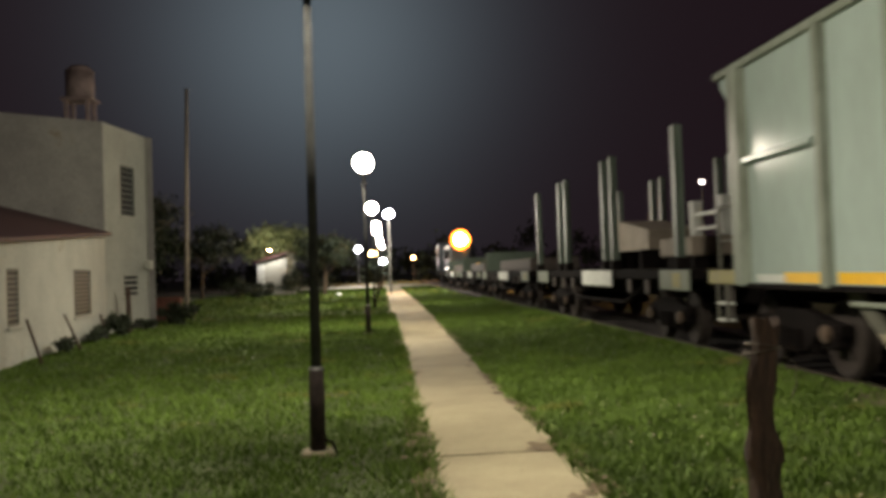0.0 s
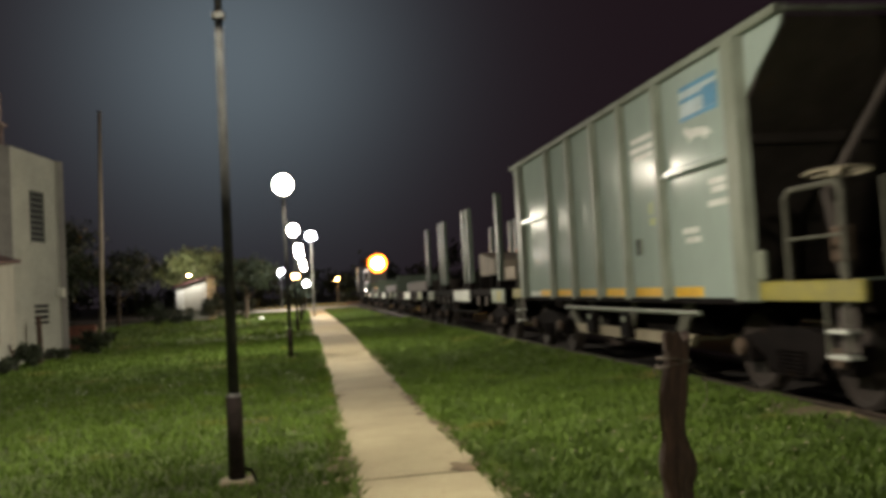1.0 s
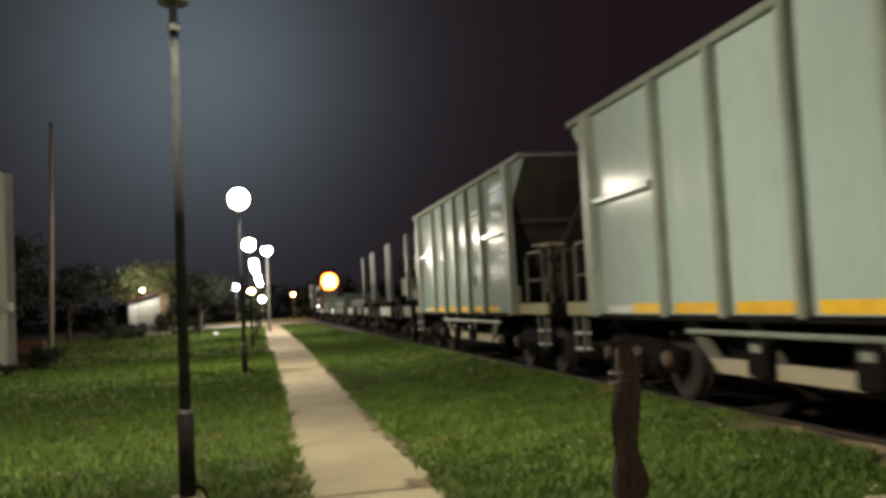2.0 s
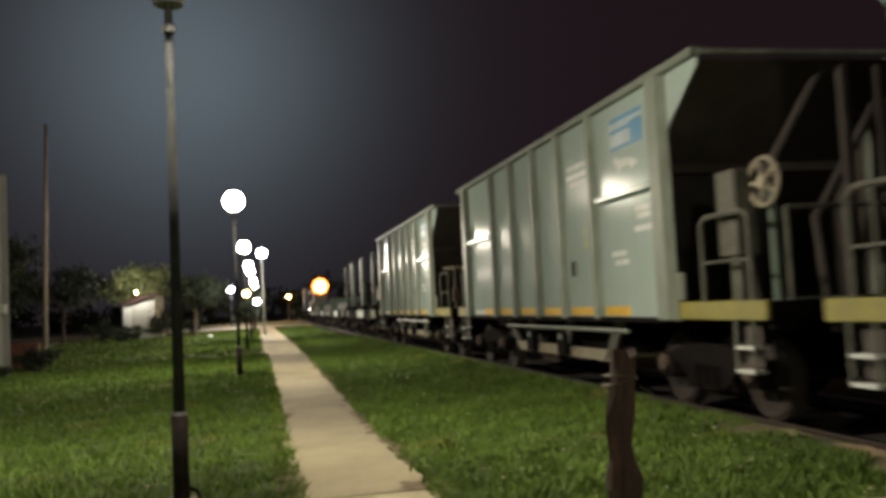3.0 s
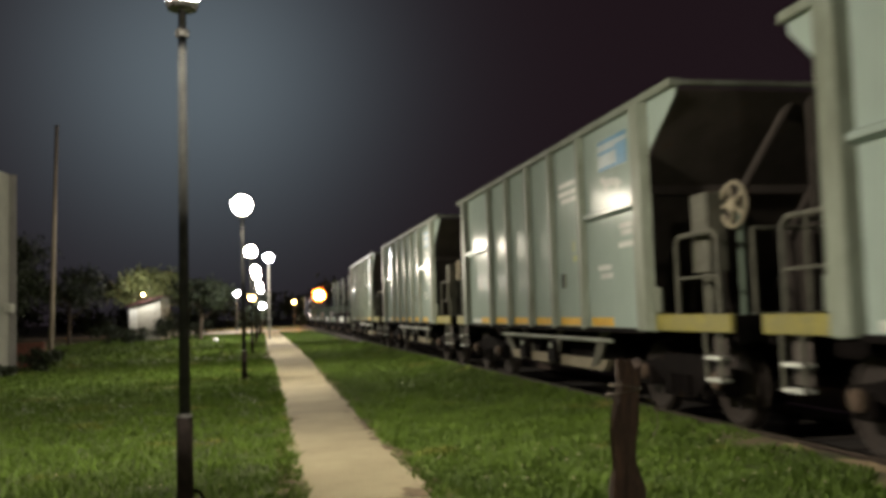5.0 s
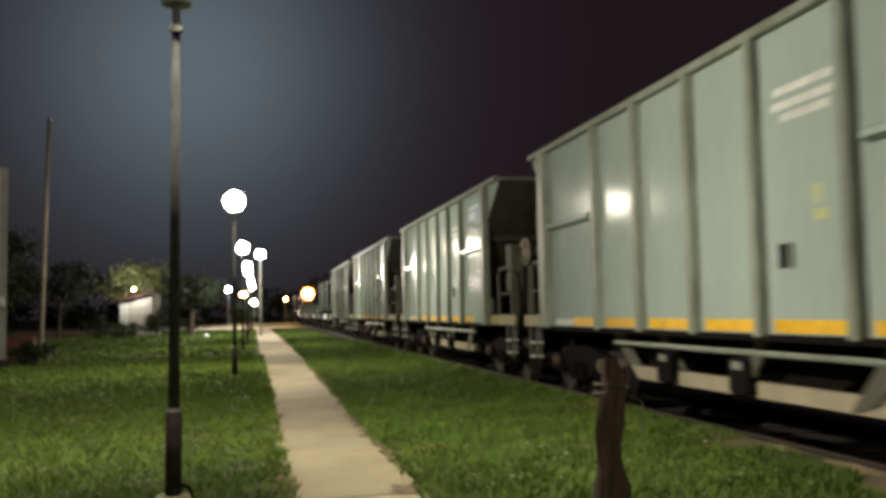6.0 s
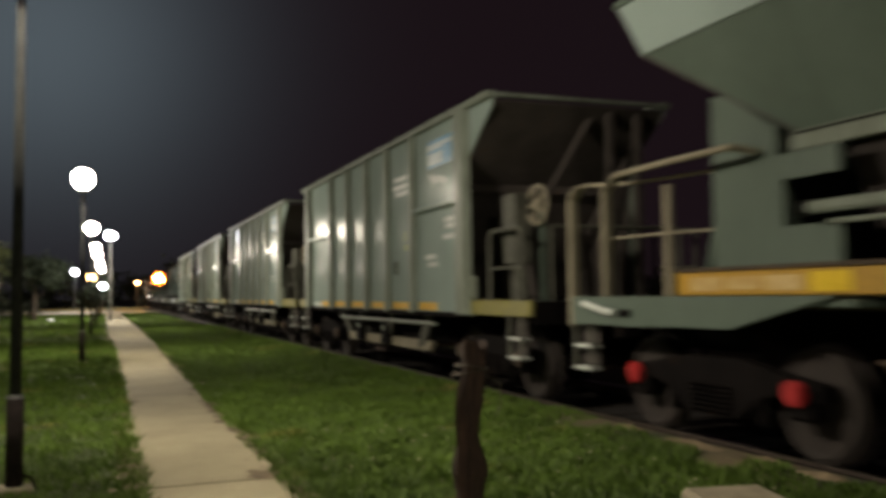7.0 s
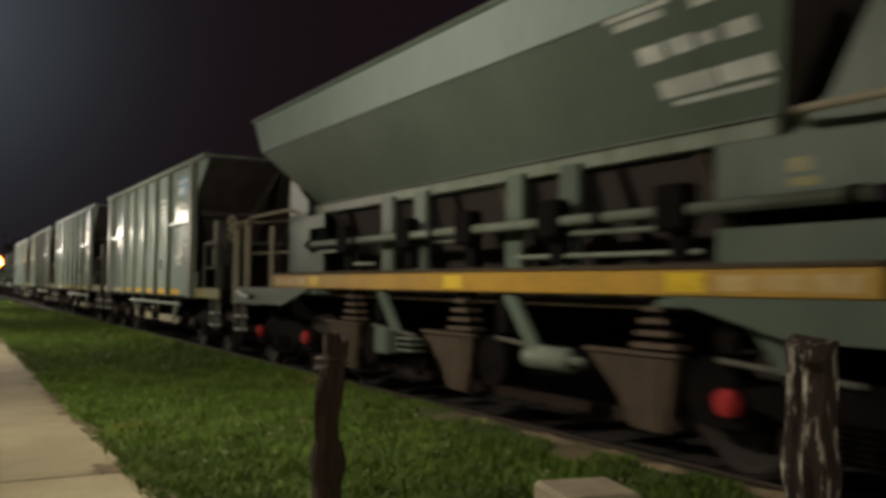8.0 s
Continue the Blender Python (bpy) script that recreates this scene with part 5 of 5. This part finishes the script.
# annex
E_ = Vector((-6.95, 15.0, 0))
W_ = B_ - Vector((0, 0.02, 0))
wall_run(E_, W_, 0, 2.3, 0, 3.05, 0.25, PLASTER, house, "annex_wall", [(3.2, 4.1, 0.8, 1.95), (9.3, 11.6, 0.72, 1.98)], "stained white plaster annex wall")
window(house, E_, W_, 9.3, 11.6, 0.72, 1.98, 10, "shuttered annex window")
window(house, E_, W_, 3.2, 4.1, 0.8, 1.95, 9, "shuttered annex window")
wall_run(Vector((-14.0, 14.2, 0)), E_, 0, 4.0, 0, 2.3, 0.25, PLASTER, house, "annex_wall")
bm = B()
sheet(bm, [(E_.x + 0.25, E_.y - 0.3, 2.27), (W_.x + 0.2, W_.y + 0.02, 3.06), (C_.x + 0.1, C_.y - 0.1, 5.0), (-14.6, 13.9, 4.5)], 0.09)
roof = part("annex_roof", bm, ROOFING, house, "dark red sheet roof of the annex")
# tank on a stand
tank = thing("water_tank", pose(-10.0, 31.2, 6.35), "dull cement water tank on a low stand on the roof", "water tank")
bm = B()
rod(bm, (0, 0, 1.45), (0, 0, 2.4), 0.46, 20, 0.46)
rod(bm, (0, 0, 2.38), (0, 0, 2.55), 0.48, 20, 0.3)
part("drum", bm, TANK, tank, "", True)
for x, y in ((-0.35, -0.35), (0.35, -0.35), (0.35, 0.35), (-0.35, 0.35)):
    part("leg", box(B(), x - 0.06, x + 0.06, y - 0.06, y + 0.06, 0, 1.36), TANK, tank)
part("stand", box(B(), -0.5, 0.5, -0.5, 0.5, 1.36, 1.449), TANK, tank)


# ---------- leaning stakes along the annex ----------
def stake(x, y, h, lean, r, label="thin leaning wooden fence stake"):
    bm = B()
    rod(bm, (0, 0, -0.15), (0, 0, h), r, 8, r * 0.8)
    ob = solid("fence_stake", bm, POST_WOOD, label, "fence stake", "stakes along the house")
    ob.matrix_basis = pose(x, y, 0, 4, lean, 0)


stake(-6.72, 18.3, 0.98, -16, 0.035)
stake(-7.35, 22.5, 0.95, -22, 0.035)
stake(-7.75, 26.0, 0.75, -14, 0.035)
stake(-8.05, 29.3, 1.42, 0, 0.09, "thick dark upright fence post by the house")


# ---------- foliage ----------
def leaf_mesh(name, centre, size, count, leaf, mat, seed, hollow=0.4):
    """Many small leaf faces in uneven clumps."""
    rng = np.random.default_rng(seed)
    clumps = rng.normal(0, 1, (max(6, count // 130), 3))
    clumps /= np.maximum(1e-6, np.linalg.norm(clumps, axis=1))[:, None]
    clumps *= (hollow + (1 - hollow) * rng.random(len(clumps)))[:, None]
    which = rng.integers(0, len(clumps), count)
    p = (clumps[which] + rng.normal(0, 0.17, (count, 3))) * np.array(size) + np.array(centre)
    a, b = rng.normal(0, 1, (count, 3)), rng.normal(0, 1, (count, 3))
    a /= np.linalg.norm(a, axis=1)[:, None]
    b -= a * (a * b).sum(1)[:, None]
    b /= np.linalg.norm(b, axis=1)[:, None]
    s = leaf * (0.6 + 0.8 * rng.random(count))[:, None]
    co = np.stack([p - a * s, p + b * s * 0.45, p + a * s, p - b * s * 0.45], 1)
    co[..., 2] = np.maximum(co[..., 2], 0.01)
    me = bpy.data.meshes.new(name)
    me.vertices.add(count * 4), me.loops.add(count * 4), me.polygons.add(count)
    me.vertices.foreach_set("co", co.ravel())
    me.loops.foreach_set("vertex_index", np.arange(count * 4))
    me.polygons.foreach_set("loop_start", np.arange(count) * 4)
    me.update(calc_edges=True)
    me.materials.append(mat)
    return me


def tree(x, y, height, spread, mat, seed, label, count=5000, leaf=0.13, low=0.45):
    rng = random.Random(seed)
    root = thing("tree", pose(x, y, 0), label, "tree")
    bm = B()
    rod(bm, (0, 0, -0.1), (0.1, 0, height * 0.5), 0.16, 10, 0.10)
    for k in range(6):
        a = k * 1.05 + rng.random()
        z = height * (0.3 + 0.05 * k)
        rod(bm, (0.05, 0, z), (spread * 0.7 * math.cos(a), spread * 0.7 * math.sin(a), z + height * 0.3), 0.06, 7, 0.02)
    part("trunk", bm, BARK, root)
    c = new("crown", leaf_mesh("crown", (0, 0, height * (1 + low) / 2), (spread, spread, height * (1 - low) / 2), count, leaf, mat, seed))
    c.parent = root


def bush(x, y, size, mat, seed, label, count=1600, leaf=0.07):
    me = leaf_mesh("bush", (0, 0, size[2] * 0.55), (size[0], size[1], size[2] * 0.6), count, leaf, mat, seed, 0.2)
    ob = tagged(new("bush", me), label, "bush")
    ob.matrix_basis = pose(x, y, 0)


tree(-9.3, 81.5, 6.3, 3.4, LEAF, 11, "small leafy tree lit by the house lamp", 8000)
tree(-14.5, 74, 6.0, 3.0, LEAF_DARK, 12, "dark leafy tree behind the small house", 4000)
tree(-4.6, 72, 5.0, 2.4, LEAF_DARK, 13, "dark leafy tree near the road", 4000)
tree(-15, 58, 7.0, 3.4, LEAF_DARK, 14, "dark tree behind the houses", 4000)
tree(-12.5, 47, 4.6, 2.2, LEAF_DARK, 15, "dark tree beside the utility pole", 4000)
tree(-22, 70, 8.0, 4.5, LEAF_DARK, 16, "tall dark tree in the distance", 4000)
bush(-7.9, 27.6, (0.5, 0.4, 0.7), LEAF_DARK, 21, "dark bush against the annex wall")
bush(-7.35, 21.5, (0.35, 0.7, 0.35), LEAF_DARK, 33, "low weeds at the foot of the annex wall", 700)
bush(-7.75, 25.2, (0.3, 0.8, 0.4), LEAF_DARK, 34, "low weeds at the foot of the annex wall", 700)
bush(-7.9, 30.9, (0.3, 0.8, 0.35), LEAF_DARK, 35, "low weeds at the foot of the house wall", 700)
bush(-7.4, 33.6, (0.7, 0.8, 0.7), LEAF_DARK, 22, "dark bush at the house corner")
bush(-9.0, 68, (1.0, 0.7, 1.1), LEAF_DARK, 23, "dark bush before the small house")
bush(-7.2, 72, (1.3, 0.8, 2.2), LEAF_DARK, 24, "dark bush before the small house")
bush(-10.4, 66, (1.2, 0.8, 1.6), LEAF_DARK, 25, "dark bush beside the utility pole")
bush(-10.2, 38, (1.4, 0.9, 1.3), LEAF_DARK, 26, "dark bush behind the house")
bush(-9.9, 75.6, (1.7, 0.5, 1.0), LEAF_DARK, 28, "dark low shrubs before the small house", 2200)
bush(-7.6, 76.2, (0.9, 0.6, 2.0), LEAF_DARK, 29, "dark tall shrub beside the small house", 1800)
bush(-5.2, 78, (1.5, 0.8, 1.8), LEAF_DARK, 27, "dark bush by the lawn")

# far woods on the skyline, one joined mass
rng = np.random.default_rng(40)
woods = []
for k in range(70):
    a = math.radians(-62 + 124 * k / 69)
    d = 150 + 25 * rng.random()
    woods.append(leaf_mesh("woods", (d * math.sin(a), d * math.cos(a), 3.0), (6.5, 3.0, 3.2 + 2.2 * rng.random()), 420, 0.55, LEAF_DARK, 100 + k, 0.2))
bm = B()
for me in woods:
    bm.from_mesh(me)
    bpy.data.meshes.remove(me)
solid("far_woods", bm, LEAF_DARK, "dark line of distant trees against the night sky", "woods", kind="stuff")

# low brick wall and utility pole
solid("brick_wall", box(B(), -13, -7.9, 36.0, 36.25, -0.05, 0.95, 0.02), BRICK_RED, "low dark red garden wall behind the house", "garden wall")
pole = thing("utility_pole", pose(-9.48, 44.5, 0, 0, 1.4, 0), "tall pale wooden utility pole", "utility pole")
bm = B()
rod(bm, (0, 0, -0.2), (0, 0, 10.75), 0.115, 12, 0.08)
part("pole", bm, POLE_WOOD, pole, "", True)
part("cap", box(B(), -0.10, 0.10, -0.10, 0.10, 10.75, 10.83, 0.02), POLE_GREY, pole, "small metal cap")

# small white house
cot = thing("small_house", pose(-9.7, 78, 0, 0, 0, -8), "small white single-storey house among bushes", "house")
bm = B()
prism(bm, [(-0.8, -0.05), (1.75, -0.05), (1.75, 3.5), (-0.8, 2.85)], 1, -0.6, 2.4)
part("wall", bm, PLASTER, cot)
bm = B()
prism(bm, [(-1.0, 2.81), (1.95, 3.56), (1.95, 3.64), (-1.0, 2.89)], 1, -0.9, 2.7)
part("roof", bm, ROOFING, cot)
# White strip paints the brightly lit left end of the wall.
part("white_door", box(B(), -0.78, -0.15, -0.66, -0.602, 0.0, 2.6, 0.01), WHITE, cot, "white strip for the lit end of the wall")
lampw = thing("wall_lamp", pose(-9.4, 76.9, 3.75), "small warm lit lamp on the house eave", "wall lamp")
bm = B()
s = bmesh.ops.create_uvsphere(bm, u_segments=10, v_segments=6, radius=0.06)
part("bulb", bm, BULB, lampw)
part("bracket", box(B(), -0.03, 0.03, 0.05, 0.2, -0.03, 0.1), STEEL, lampw)
light = bpy.data.lights.new("bulb_light", "POINT")
light.energy, light.color, light.shadow_soft_size = 420.0, (1.0, 0.93, 0.82), 0.08
shine = new("bulb_light", light)
shine.parent = lampw
shine.matrix_basis = pose(0, -0.5, 0.25)


# ---------- what moves ----------
def motions():
    steps = [k / 15 for k in range(121)]
    for ob, y in TRAIN:
        walk(ob, [(t, pose(track_x(y + SPEED * t), y + SPEED * t, RAIL_Z, 0, 0, -0.69 * min(1.0, max(0.0, (y + SPEED * t - 36) / 8)))) for t in (k / 2 for k in range(17))])
        for w in wheels_of(ob):
            at = w.matrix_basis.translation.copy()
            walk(w, [(t, pose(*at, -math.degrees(SPEED * t / WHEEL_R))) for t in steps])


motions()
